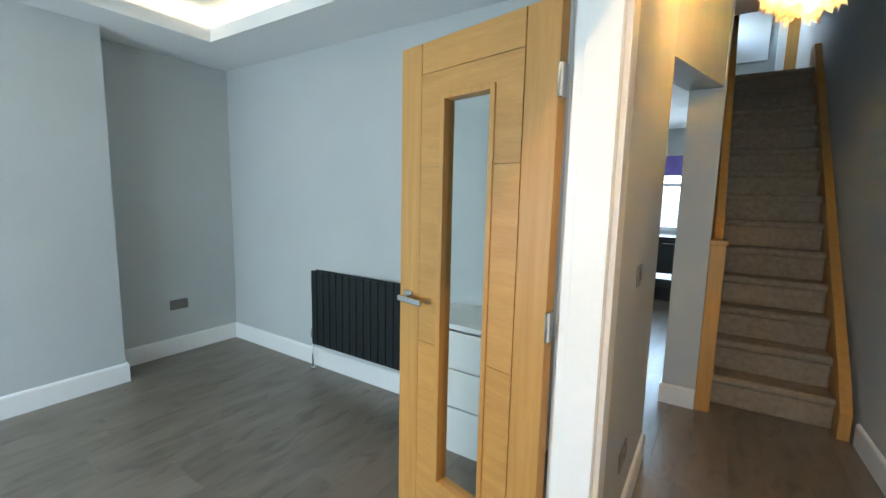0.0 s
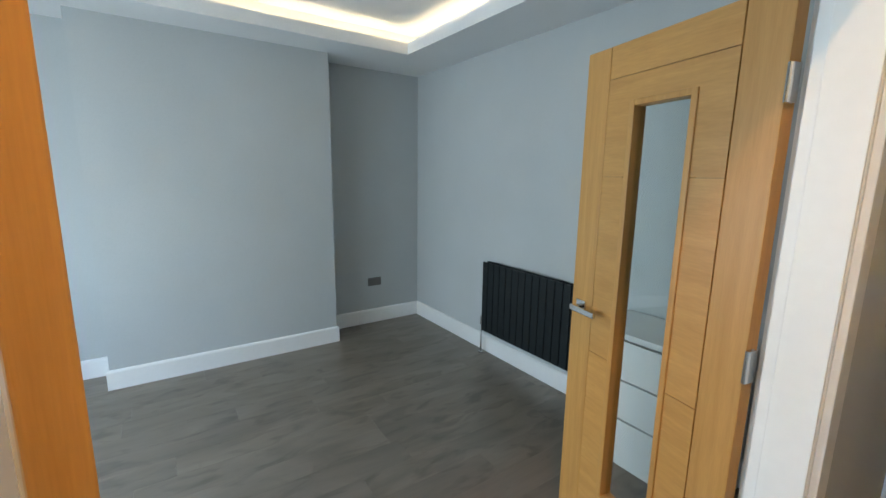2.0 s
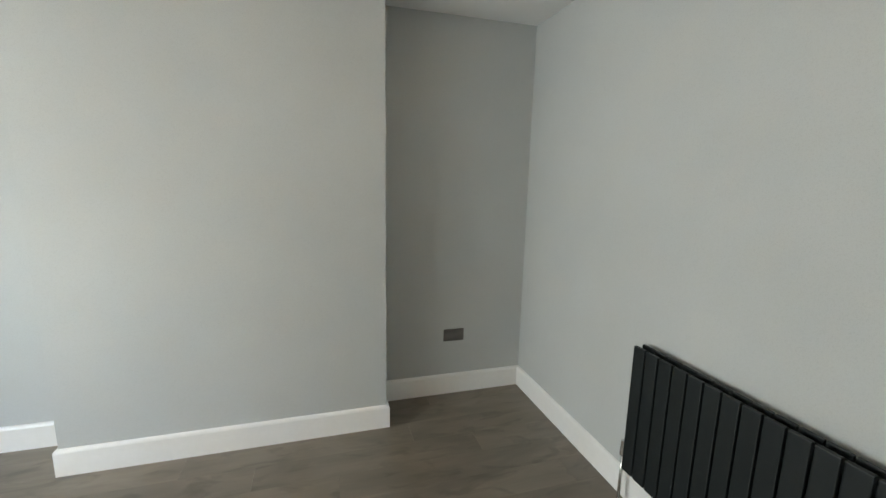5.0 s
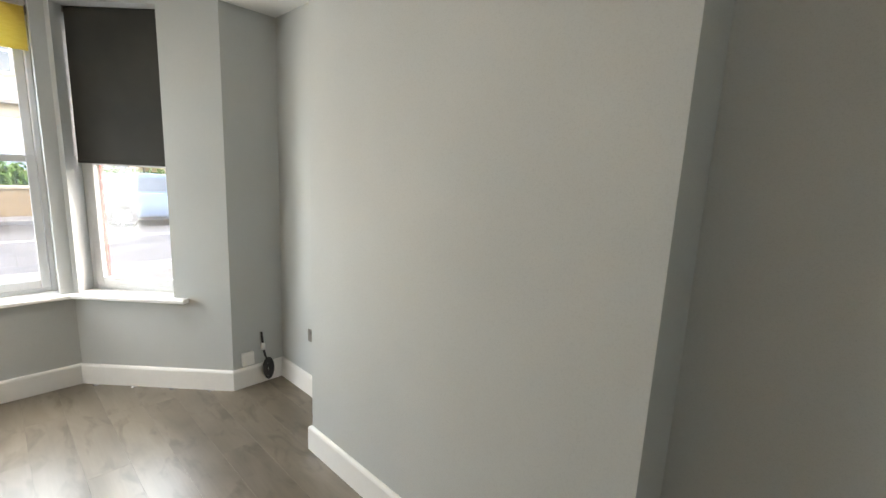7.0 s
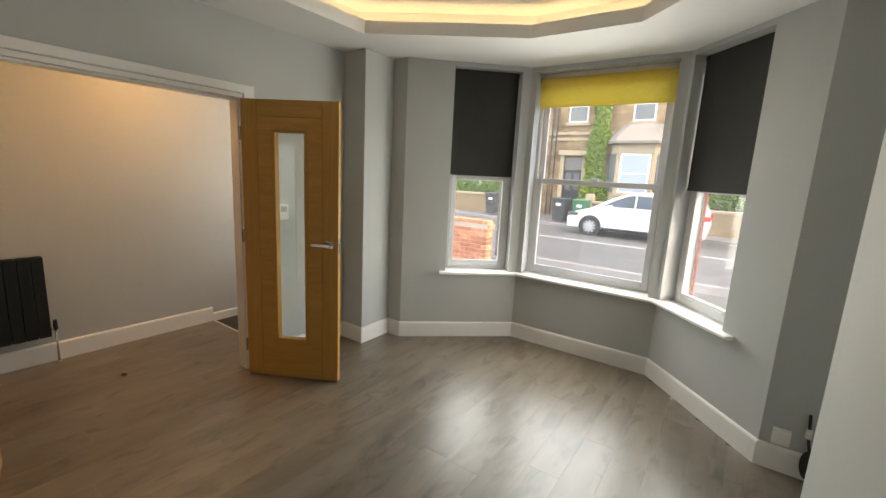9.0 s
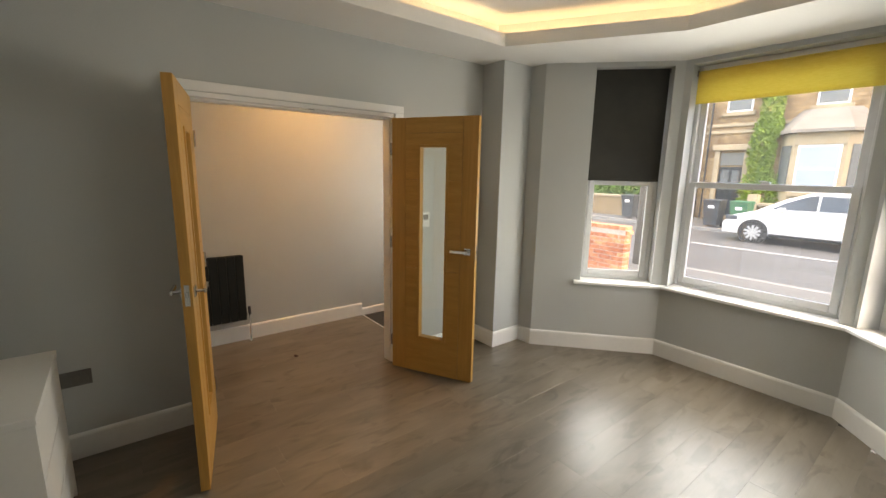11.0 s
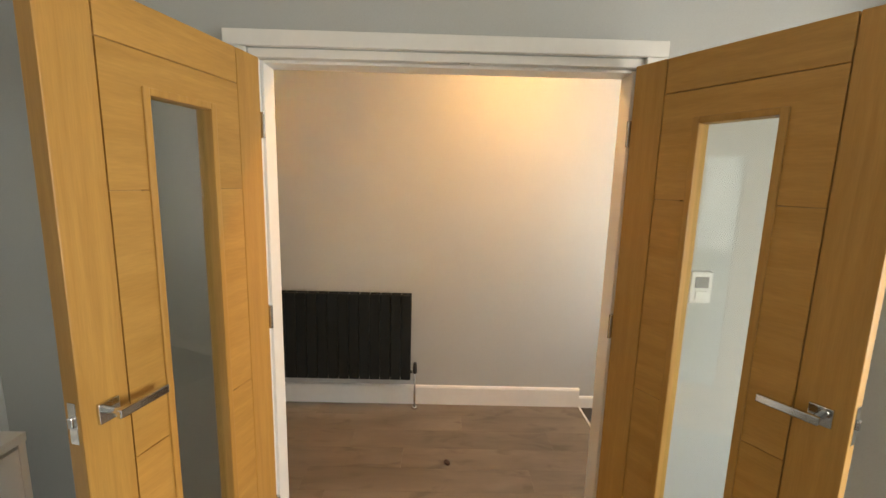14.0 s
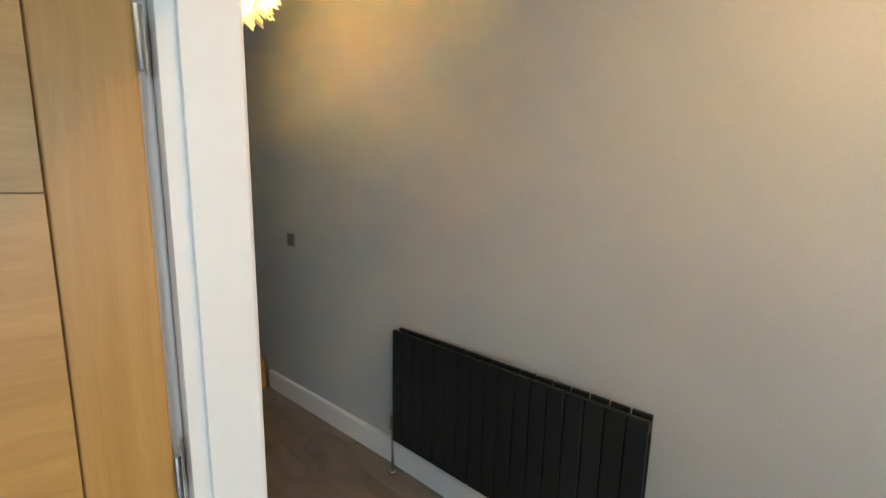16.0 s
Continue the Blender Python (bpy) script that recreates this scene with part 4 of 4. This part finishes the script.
GARDEN = plain("garden_gravel", (0.06, 0.057, 0.05), (0.1, 0.095, 0.085), 0.95, scale=2, fine=60, bump=0.6)
LEAF = plain("leaf_green", (0.12, 0.21, 0.02), (0.26, 0.36, 0.045), 0.6, scale=5, fine=30, bump=0.0)
HEDGE = plain("hedge_green", (0.045, 0.1, 0.015), (0.1, 0.19, 0.03), 0.7, scale=5, fine=30, bump=0.0)
BRICK, bnt, bb = nodes_of("red_brick")
binfo = bnt.nodes.new("ShaderNodeObjectInfo")
bv = coords(bnt)
bn1, bn2 = add(bnt, "ShaderNodeTexNoise", Scale=14.0, Detail=5.0), add(bnt, "ShaderNodeTexNoise", Scale=70.0, Detail=3.0)
for bn in (bn1, bn2):
    bnt.links.new(bv, bn.inputs["Vector"])
bone = ramp(bnt, binfo.outputs["Random"], (0.36, 0.1, 0.04), (0.66, 0.27, 0.12), 0.0, 1.0)
bbloom = ramp(bnt, bn1.outputs["Fac"], (0.75, 0.72, 0.7), (1.35, 1.5, 1.7), 0.4, 0.75)
bnt.links.new(mixed(bnt, bone, bbloom, 1.0, "MULTIPLY"), bb.inputs["Base Color"])
bb.inputs["Roughness"].default_value = 0.92
bumped(bnt, bb, bn2.outputs["Fac"], 0.5, 0.004)
MORTAR = plain("pale_mortar", (0.38, 0.33, 0.28), (0.5, 0.44, 0.38), 0.95, bump=0.3)
PAINT_WHITE = plain("white_car_paint", (0.5, 0.505, 0.51), (0.56, 0.565, 0.57), 0.2, scale=1, bump=0.0)
PAINT_BLUE = plain("blue_grey_car_paint", (0.1, 0.14, 0.2), (0.13, 0.175, 0.24), 0.2, 0.3, bump=0.0)
CAR_GLASS = plain("tinted_car_glass", (0.05, 0.06, 0.07), (0.08, 0.09, 0.1), 0.08, bump=0.0)
RUBBER = plain("tyre_rubber", (0.015, 0.015, 0.015), (0.03, 0.03, 0.03), 0.85)
TAIL = plain("red_tail_light", (0.5, 0.02, 0.02), (0.6, 0.04, 0.03), 0.2, bump=0.0)
LINE_WHITE = plain("white_road_paint", (0.38, 0.38, 0.37), (0.5, 0.5, 0.49), 0.8, scale=3)
LINE_YELLOW = plain("yellow_road_paint", (0.5, 0.37, 0.12), (0.6, 0.47, 0.18), 0.8, scale=3)
WIN_DARK = plain("reflecting_window", (0.1, 0.105, 0.105), (0.19, 0.195, 0.195), 0.12, scale=0.8, bump=0.0)
NET = plain("pale_blue_blind_behind_glass", (0.26, 0.31, 0.38), (0.34, 0.39, 0.46), 0.2, scale=1.5, bump=0.0)
GREEN_BIN = plain("green_bin_plastic", (0.03, 0.12, 0.06), (0.05, 0.17, 0.08), 0.5)
GREY_BIN = plain("charcoal_bin_plastic", (0.03, 0.032, 0.035), (0.05, 0.052, 0.055), 0.5)
POLE = plain("weathered_pole_timber", (0.14, 0.125, 0.105), (0.24, 0.215, 0.185), 0.9, scale=4, fine=40, stretch=(6, 6, 0.5), bump=0.4)
SILVER = plain("silver_wheel_paint", (0.42, 0.42, 0.42), (0.5, 0.5, 0.5), 0.3, 0.3, bump=0.0)

solid("ground", -900, 900, -1500, 900, GZ - 0.7, GZ - 0.15, material=GARDEN)
solid("front_garden", -12, 12, -9.1, -4.2, GZ - 0.4, GZ - 0.005, material=GARDEN)
solid("pavement", -60, 60, -9.87, -9.101, GZ - 0.4, GZ + 0.0, material=PAVING)
solid("road", -90, 90, -17.85, -10.0, GZ - 0.4, GZ - 0.1, material=ASPHALT)
solid("kerb", -60, 60, -9.999, -9.871, GZ - 0.4, GZ + 0.004, material=KERB)
solid("kerb_far", -60, 60, -17.98, -17.851, GZ - 0.4, GZ + 0.01, material=KERB)
solid("pavement_far", -60, 60, -19.3, -17.981, GZ - 0.4, GZ + 0.006, material=PAVING)
solid("garden_far", -60, 60, -22.2, -19.301, GZ - 0.4, GZ - 0.01, material=GARDEN)
for y, mat in ((-10.2, LINE_YELLOW), (-10.42, LINE_YELLOW), (-14.35, LINE_WHITE)):
    solid("road_line", -40, 40, y - 0.04, y + 0.04, GZ - 0.1, GZ - 0.094, material=mat)

# brick garden wall with a projecting top course
garden_wall = thing("brick_wall", pose(0.7, -7.5, GZ - 0.01), "red brick garden wall with pale mortar joints", "wall")
part("mortar_core", boxed(0.006, 3.4, 0.006, 0.21, 0.0, 0.998), MORTAR, garden_wall)
brick_mesh = {}


def brick(length):
    if length not in brick_mesh:
        bm = boxed(0, length, 0, 0.216, 0, 0.065, 0.004)
        me = bpy.data.meshes.new("brick")
        bm.to_mesh(me)
        bm.free()
        me.materials.append(BRICK)
        brick_mesh[length] = me
    return brick_mesh[length]


brng = random.Random(3)
for c in range(14):
    x = 0.0
    first = c % 2
    while x < 3.3:
        ln = 0.1025 if first else 0.215
        first = 0
        b = new("brick", brick(ln))
        b.parent = garden_wall
        out = -0.022 if c == 12 else 0.0
        b.location = (x + brng.uniform(-0.002, 0.002) + (out if x == 0 else 0), out + brng.uniform(-0.003, 0.003), c * 0.075 + 0.003)
        x += ln + 0.01

post = thing("utility_pole", pose(1.5, -9.5, GZ), "weathered grey-brown utility pole on the pavement", "pole")
part("shaft", tubed((0, 0, 0), (0, 0, 7.5), 0.15, 24, 0.11), POLE, post, smooth=True)
part("cap", tubed((0, 0, 7.5), (0, 0, 7.53), 0.125, 24), BLACK, post)
part("number_plate", boxed(-0.05, 0.05, 0.142, 0.15, 1.9, 2.02, 0.002), WHITE_PLASTIC, post)

# brick edge outside the side window
p, q = Vector(LOOP[8]), Vector(LOOP[9])
dd = (q - p).normalized()
rmx = Matrix.Translation((*p, 0)) @ Matrix.Rotation(math.atan2(dd.y, dd.x), 4, "Z")
DEEP_BRICK = plain("deep_red_brick", (0.2, 0.035, 0.028), (0.31, 0.065, 0.045), 0.85, scale=12, fine=90, bump=0.3)
edge_pier = thing("brick_pier", rmx, "red brick edge of the bay outside the window", "brick pier", kind="structure")
part("mortar_core", boxed(1.015, 1.14, -0.2605, -0.2405, 0.5, 2.45), MORTAR, edge_pier)
for c in range(26):
    part("brick", boxed(1.01 + 0.002 * (c % 2), 1.145, -0.262, -0.241, 0.5 + c * 0.075, 0.572 + c * 0.075, 0.002), DEEP_BRICK, edge_pier)


def car(m, paint, label):
    """Estate car: length along x with the nose at +x, ground at z = 0."""
    c = thing("car", m, label, "car", "parked cars")
    half = 0.88
    low = [(-2.18, 0.28), (-2.24, 0.62), (-2.2, 0.98), (-1.9, 1.05), (0.9, 1.0), (1.5, 0.94), (1.95, 0.8), (2.2, 0.56), (2.18, 0.24)]
    roof = [(-2.2, 0.98), (-2.02, 1.38), (-1.62, 1.54), (-0.55, 1.62), (0.1, 1.57), (0.68, 1.36), (1.42, 0.95)]

    def shell(profile, w0, w1):
        bm = bmesh.new()
        zmin, zmax = min(z for _, z in profile), max(z for _, z in profile)
        rows = []
        for s in (-1, 1):
            row = []
            for x, z in profile:
                f = (z - zmin) / (zmax - zmin)
                row.append(bm.verts.new((x, s * (w0 + (w1 - w0) * f), z)))
            rows.append(row)
        bm.faces.new(rows[0])
        bm.faces.new(rows[1][::-1])
        k = len(profile)
        for i in range(k):
            j = (i + 1) % k
            bm.faces.new((rows[0][i], rows[0][j], rows[1][j], rows[1][i]))
        bmesh.ops.recalc_face_normals(bm, faces=bm.faces[:])
        bmesh.ops.bevel(bm, geom=bm.edges[:], offset=0.05, segments=3, affect="EDGES", profile=0.6)
        return bm
    body = part("body", shell(low, half, half - 0.04), paint, c, smooth=True)
    part("cabin", shell(roof, half - 0.06, half - 0.22), paint, c, smooth=True)
    for s in (-1, 1):
        def y_at(z):
            return s * (half - 0.06 - 0.16 * (z - 0.96) / 0.62 + 0.012)
        for pts in ([(-1.82, 1.1), (-1.72, 1.34), (-1.4, 1.43), (-1.12, 1.45), (-1.12, 1.08)], [(-1.06, 1.08), (-1.06, 1.46), (-0.1, 1.5), (-0.1, 1.07)],
                    [(-0.04, 1.07), (-0.04, 1.5), (0.2, 1.46), (0.62, 1.28), (0.98, 1.06)]):
            bm = bmesh.new()
            a = [bm.verts.new((x, y_at(z), z)) for x, z in pts]
            b = [bm.verts.new((x, y_at(z) - s * 0.03, z)) for x, z in pts]
            bm.faces.new(a)
            bm.faces.new(b[::-1])
            for i in range(len(pts)):
                j = (i + 1) % len(pts)
                bm.faces.new((a[i], a[j], b[j], b[i]))
            part("side_window", bm, CAR_GLASS, c)
        part("mirror", boxed(0.62, 0.8, min(s * 0.86, s * 1.0), max(s * 0.86, s * 1.0), 1.0, 1.12, 0.03), paint, c)
        part("tail_light", boxed(-2.26, -1.95, min(s * 0.58, s * 0.885), max(s * 0.58, s * 0.885), 0.86, 1.0, 0.025), TAIL, c)
        part("headlight", boxed(1.8, 2.12, min(s * 0.55, s * 0.87), max(s * 0.55, s * 0.87), 0.66, 0.8, 0.03), CAR_GLASS, c)
        part("fog_lamp_recess", boxed(2.06, 2.21, min(s * 0.6, s * 0.82), max(s * 0.6, s * 0.82), 0.34, 0.46, 0.02), BLACK, c)
        part("sill_trim", boxed(-0.95, 0.95, min(s * 0.86, s * 0.893), max(s * 0.86, s * 0.893), 0.25, 0.33, 0.012), BLACK, c)
        for x in (-0.95, -0.02):
            part("door_handle", boxed(x, x + 0.17, min(s * 0.85, s * 0.895), max(s * 0.85, s * 0.895), 0.9, 0.935, 0.01), paint, c)
        for x in (-1.35, 1.35):
            arch = tubed((x, s * (half - 0.1), 0.33), (x, s * (half + 0.004), 0.33), 0.39, 28)
            part("wheel_arch", arch, RUBBER, c)
            wheel = part("wheel", tubed((x, s * (half - 0.15), 0.32), (x, s * (half + 0.012), 0.32), 0.32, 28), RUBBER, c)
            rim = tubed((x, s * (half), 0.32), (x, s * (half + 0.016), 0.32), 0.06, 16)
            for k in range(10):
                rot = Matrix.Translation((x, s * (half + 0.01), 0.32)) @ Matrix.Rotation(k * math.pi / 5, 4, "Y")
                box(rim, -0.032, 0.032, -0.006, 0.006, 0.05, 0.22, 0.0, rot)
            bmesh.ops.create_cone(rim, cap_ends=False, segments=28, radius1=0.225, radius2=0.225, depth=0.03,
                                  matrix=Matrix.Translation((x, s * (half + 0.004), 0.32)) @ Matrix.Rotation(math.pi / 2, 4, "X"))
            part("rim", rim, SILVER, wheel)
    return c


car(pose(0.0, -16.85, GZ - 0.1), PAINT_WHITE, "white estate car parked at the far kerb")
car(pose(-6.1, -16.85, GZ - 0.1, 0, 0, 180), PAINT_BLUE, "blue-grey hatchback parked at the far kerb")


def leaf_mass(name, m, boxes, count, size, material, label, category, seed):
    """A crown of many small leaf blades scattered through a few ellipsoids."""
    rg = random.Random(seed)
    vs, fs = [], []
    for _ in range(count):
        cx, cy, cz, rx, ry, rz = rg.choice(boxes)
        d = Vector((rg.gauss(0, 1), rg.gauss(0, 1), rg.gauss(0, 1))).normalized() * rg.uniform(0.6, 1.02)
        c = Vector((cx + d.x * rx, cy + d.y * ry, cz + d.z * rz))
        a = Vector((rg.gauss(0, 1), rg.gauss(0, 1), rg.gauss(0, 1))).normalized()
        b = a.orthogonal().normalized()
        s = size * rg.uniform(0.6, 1.3)
        k = len(vs)
        vs += [c - a * s, c + b * s * 0.45, c + a * s, c - b * s * 0.45]
        fs.append((k, k + 1, k + 2, k + 3))
    me = bpy.data.meshes.new(name)
    me.from_pydata([tuple(v) for v in vs], [], fs)
    me.materials.append(material)
    ob = new(name, me)
    ob.matrix_world = m
    return tagged(ob, label, category)


def pane_window(house, x, z, w, h, y=0.0, glass=None):
    win = part("window", boxed(x - w / 2, x + w / 2, y - 0.06, y + 0.02, z, z + h, 0.01), UPVC, house, "white framed window")
    part("pane", boxed(x - w / 2 + 0.07, x + w / 2 - 0.07, y + 0.0, y + 0.03, z + 0.07, z + h / 2 - 0.03), glass or WIN_DARK, win)
    part("pane", boxed(x - w / 2 + 0.07, x + w / 2 - 0.07, y + 0.0, y + 0.03, z + h / 2 + 0.03, z + h - 0.07), glass or WIN_DARK, win)
    part("sill", boxed(x - w / 2 - 0.12, x + w / 2 + 0.12, y - 0.02, y + 0.12, z - 0.16, z - 0.002, 0.01), TRIM_STONE, win)
    part("lintel", boxed(x - w / 2 - 0.12, x + w / 2 + 0.12, y - 0.02, y + 0.05, z + h + 0.002, z + h + 0.22, 0.01), TRIM_STONE, win)


def terrace_house(x0, flip, label):
    """Two-storey stone house, 6 m wide; local x along the street, front towards +y."""
    h = thing("terraced_house", pose(x0, -22.0, GZ), label, "house", "terrace")
    f = -1 if flip else 1
    part("wall", boxed(-3.0, 3.0, -7, 0, 0, 7.2), FACADE, h)
    roof = bmesh.new()
    a = [roof.verts.new(v) for v in ((-3, 0.35, 7.0), (3, 0.35, 7.0), (3, -3.5, 9.6), (-3, -3.5, 9.6), (-3, 0.35, 7.2), (3, 0.35, 7.2), (3, -3.5, 9.8), (-3, -3.5, 9.8))]
    for q4 in ((0, 1, 2, 3), (4, 5, 6, 7), (0, 1, 5, 4), (1, 2, 6, 5), (2, 3, 7, 6), (3, 0, 4, 7)):
        roof.faces.new([a[i] for i in q4])
    part("roof", roof, SLATE, h)
    part("gutter", boxed(-3, 3, 0.35, 0.47, 6.95, 7.08, 0.02), BLACK, h)
    for z in (3.72, 4.0, 6.7):
        part("string_course", boxed(-2.99, 2.99, -0.02, 0.07, z, z + 0.13, 0.01), TRIM_STONE, h)
    # canted bay with a hipped slate roof
    bx = -1.1 * f
    foot = [(bx - 1.35, 0.0), (bx - 0.75, 0.8), (bx + 0.75, 0.8), (bx + 1.35, 0.0)]
    bay = bmesh.new()
    lo = [bay.verts.new((*k, 0)) for k in foot]
    hi = [bay.verts.new((*k, 3.55)) for k in foot]
    bay.faces.new(lo)
    bay.faces.new(hi)
    for i in range(4):
        j = (i + 1) % 4
        bay.faces.new((lo[i], lo[j], hi[j], hi[i]))
    bayp = part("bay", bay, TRIM_STONE, h)
    top = bmesh.new()
    eave = [(bx - 1.6, 0.0), (bx - 0.88, 1.02), (bx + 0.88, 1.02), (bx + 1.6, 0.0)]
    e0 = [top.verts.new((*k, 3.55)) for k in eave]
    e1 = [top.verts.new((*k, 3.66)) for k in eave]
    r1 = [top.verts.new(k) for k in ((bx - 0.85, 0.0, 4.45), (bx - 0.5, 0.25, 4.45), (bx + 0.5, 0.25, 4.45), (bx + 0.85, 0.0, 4.45))]
    top.faces.new(e0)
    top.faces.new(r1)
    for i in range(4):
        j = (i + 1) % 4
        top.faces.new((e0[i], e0[j], e1[j], e1[i]))
        top.faces.new((e1[i], e1[j], r1[j], r1[i]))
    part("bay_roof", top, SLATE, bayp)
    pane_window(h, bx, 1.35, 1.25, 1.75, 0.8, NET)
    for s in (-1, 1):
        side = boxed(-0.32, 0.32, -0.02, 0.03, 1.35, 3.1, 0.01, Matrix.Translation((bx + s * 1.06, 0.41, 0)) @ Matrix.Rotation(-s * radians(53), 4, "Z"))
        part("side_window", side, WIN_DARK, bayp)
    pane_window(h, bx, 4.6, 0.95, 1.5)
    pane_window(h, 1.88 * f, 4.6, 0.95, 1.5)
    part("door", boxed(1.9 * f - 0.45, 1.9 * f + 0.45, -0.02, 0.03, 0.2, 2.3, 0.01), BLACK, h, "dark painted front door")
    part("fanlight", boxed(1.9 * f - 0.45, 1.9 * f + 0.45, -0.02, 0.025, 2.36, 2.9, 0.01), WIN_DARK, h)
    for x in (1.9 * f - 0.56, 1.9 * f + 0.56):
        part("pilaster", boxed(x - 0.1, x + 0.1, -0.02, 0.14, 0.0, 3.0, 0.012), TRIM_STONE, h)
    part("door_hood", boxed(1.9 * f - 0.72, 1.9 * f + 0.72, -0.02, 0.3, 3.001, 3.24, 0.02), TRIM_STONE, h)
    for x in (1.9 * f - 0.2, 1.9 * f + 0.2):
        part("door_panel", boxed(x - 0.14, x + 0.14, 0.02, 0.045, 1.3, 2.15, 0.01), WIN_DARK, h)
    part("drainpipe", tubed((2.88 * f, 0.08, 0), (2.88 * f, 0.08, 6.9), 0.035, 10), BLACK, h)
    return h


for x0, flip in ((-15.77, 1), (-9.77, 0), (-3.77, 1), (2.23, 0), (8.23, 1), (14.23, 0)):
    terrace_house(x0, flip, "tan stone terraced house with a slate-roofed bay")
leaf_mass("climbing_ivy", pose(2.95, -21.75, GZ), [(0, 0, 1.2, 0.75, 0.4, 1.2), (0.1, 0, 3.0, 0.5, 0.3, 1.4), (-0.05, 0, 4.8, 0.4, 0.25, 1.3), (0.15, 0, 5.7, 0.3, 0.2, 0.8), (-0.25, 0, 3.9, 0.25, 0.2, 0.5)], 9500, 0.075, LEAF, "bright green ivy climbing the house front", "ivy", 11)
for x, ln in ((-9.5, 2.4), (-4.6, 2.0), (-1.6, 1.0), (8.6, 2.2)):
    leaf_mass("hedge", pose(x, -20.0, GZ), [(k * 0.6 - ln, 0, 0.9, 0.55, 0.5, 0.75) for k in range(int(ln * 2 / 0.6) + 1)], 3600, 0.09, HEDGE, "clipped green hedge behind the low wall", "hedge", int(x * 10) + 500)
for x0, x1 in ((-14, -7.2), (-6.4, -0.4), (0.5, 2.2), (5.6, 12)):
    w = thing("garden_wall", pose(0, -19.4, GZ), "low tan stone garden wall along the pavement", "wall")
    part("wall", boxed(x0, x1, -0.12, 0.12, 0, 0.85, 0.015), STONE, w)
    part("coping", boxed(x0 - 0.03, x1 + 0.03, -0.17, 0.17, 0.851, 0.95, 0.02), TRIM_STONE, w)
    for xx in (x0 - 0.2, x1 + 0.2):
        part("gate_pier", boxed(xx - 0.16, xx + 0.16, -0.17, 0.17, 0, 1.25, 0.02), TRIM_STONE, w)


def wheelie_bin(m, material, label):
    b = thing("wheelie_bin", m, label, "bin", "bins")
    bm = bmesh.new()
    lo = [bm.verts.new((x, y, 0.08)) for x, y in ((-0.22, -0.25), (0.22, -0.25), (0.22, 0.25), (-0.22, 0.25))]
    hi = [bm.verts.new((x, y, 0.95)) for x, y in ((-0.28, -0.33), (0.28, -0.33), (0.28, 0.33), (-0.28, 0.33))]
    bm.faces.new(lo[::-1])
    bm.faces.new(hi)
    for i in range(4):
        j = (i + 1) % 4
        bm.faces.new((lo[i], lo[j], hi[j], hi[i]))
    part("body", bm, material, b)
    part("lid", boxed(-0.3, 0.3, -0.36, 0.36, 0.951, 1.03, 0.03), material, b)
    for s in (-1, 1):
        part("wheel", tubed((s * 0.18, -0.27, 0.1), (s * 0.25, -0.27, 0.1), 0.1, 18), RUBBER, b)
    part("label", boxed(-0.1, 0.1, 0.31, 0.325, 0.72, 0.82), WHITE_PLASTIC, b, "white house-number sticker")
    return b


wheelie_bin(pose(3.33, -18.45, GZ), GREY_BIN, "charcoal wheelie bin on the far pavement")
wheelie_bin(pose(2.45, -18.45, GZ), GREEN_BIN, "green wheelie bin on the far pavement")
wheelie_bin(pose(6.6, -18.45, GZ), GREY_BIN, "charcoal wheelie bin on the far pavement")

# ---------- floors, plank by plank ----------
floor = tagged(mesh_object("floor", boxed(-3.9, 1.3, -3.62, 1.5, -0.06, -0.004), JOINT), "grey-brown wood-look vinyl plank floor", kind="structure")
tagged(mesh_object("floor_bay", boxed(-2.5, -1.15, -4.5, -3.621, -0.06, -0.0042), JOINT), kind="structure")
solid("floor_porch", 0.0, 1.3, -4.0, STEP_Y - 0.0125, -0.2, -0.06, material=DARK_METAL)
solid("floor_kitchen", -3.7, 0.4, 1.501, 5.2, -0.06, -0.002, material=PLANK)
plank_mesh = {}


def plank(length, width):
    key = (round(length, 3), round(width, 3))
    if key not in plank_mesh:
        g, c = 0.0002, 0.0003
        vs = [(g, g, -0.005), (width - g, g, -0.005), (width - g, length - g, -0.005), (g, length - g, -0.005),
              (g, g, -c), (width - g, g, -c), (width - g, length - g, -c), (g, length - g, -c),
              (g + c, g + c, 0), (width - g - c, g + c, 0), (width - g - c, length - g - c, 0), (g + c, length - g - c, 0)]
        fs = [(8, 9, 10, 11)]
        for a in (0, 4):
            for i in range(4):
                j = (i + 1) % 4
                fs.append((a + i, a + j, a + 4 + j, a + 4 + i))
        me = bpy.data.meshes.new("plank")
        me.from_pydata(vs, [], fs)
        me.materials.append(PLANK)
        plank_mesh[key] = me
    return plank_mesh[key]


def near_end(x):
    """How far towards the street the boards run at x."""
    if x > 0.06:
        return STEP_Y
    if x > -0.3:
        return -3.75
    if x > -1.19:
        return max(-4.44, -3.75 + (x + 0.3) * 0.8)
    if x > -2.445:
        return -4.44
    return max(-4.44, -3.62 - max(0.0, (x + 3.2)) * 1.12)


prng = random.Random(8)
PW, PL = 0.178, 1.22
col = 0
x = -3.56
while x < 1.28:
    w = min(PW, 1.28 - x)
    y = near_end(x + w / 2) - 0.0
    top = 1.5 if x > -0.2 else 0.05
    y_next = y + prng.uniform(0.25, PL)
    while y < top - 0.01:
        y_next = min(y_next, top)
        if y_next - y > 0.05:
            o = new("plank", plank(y_next - y, w))
            o.parent = floor
            o.location = (x, y, 0)
        y, y_next = y_next, y_next + PL
    x += PW
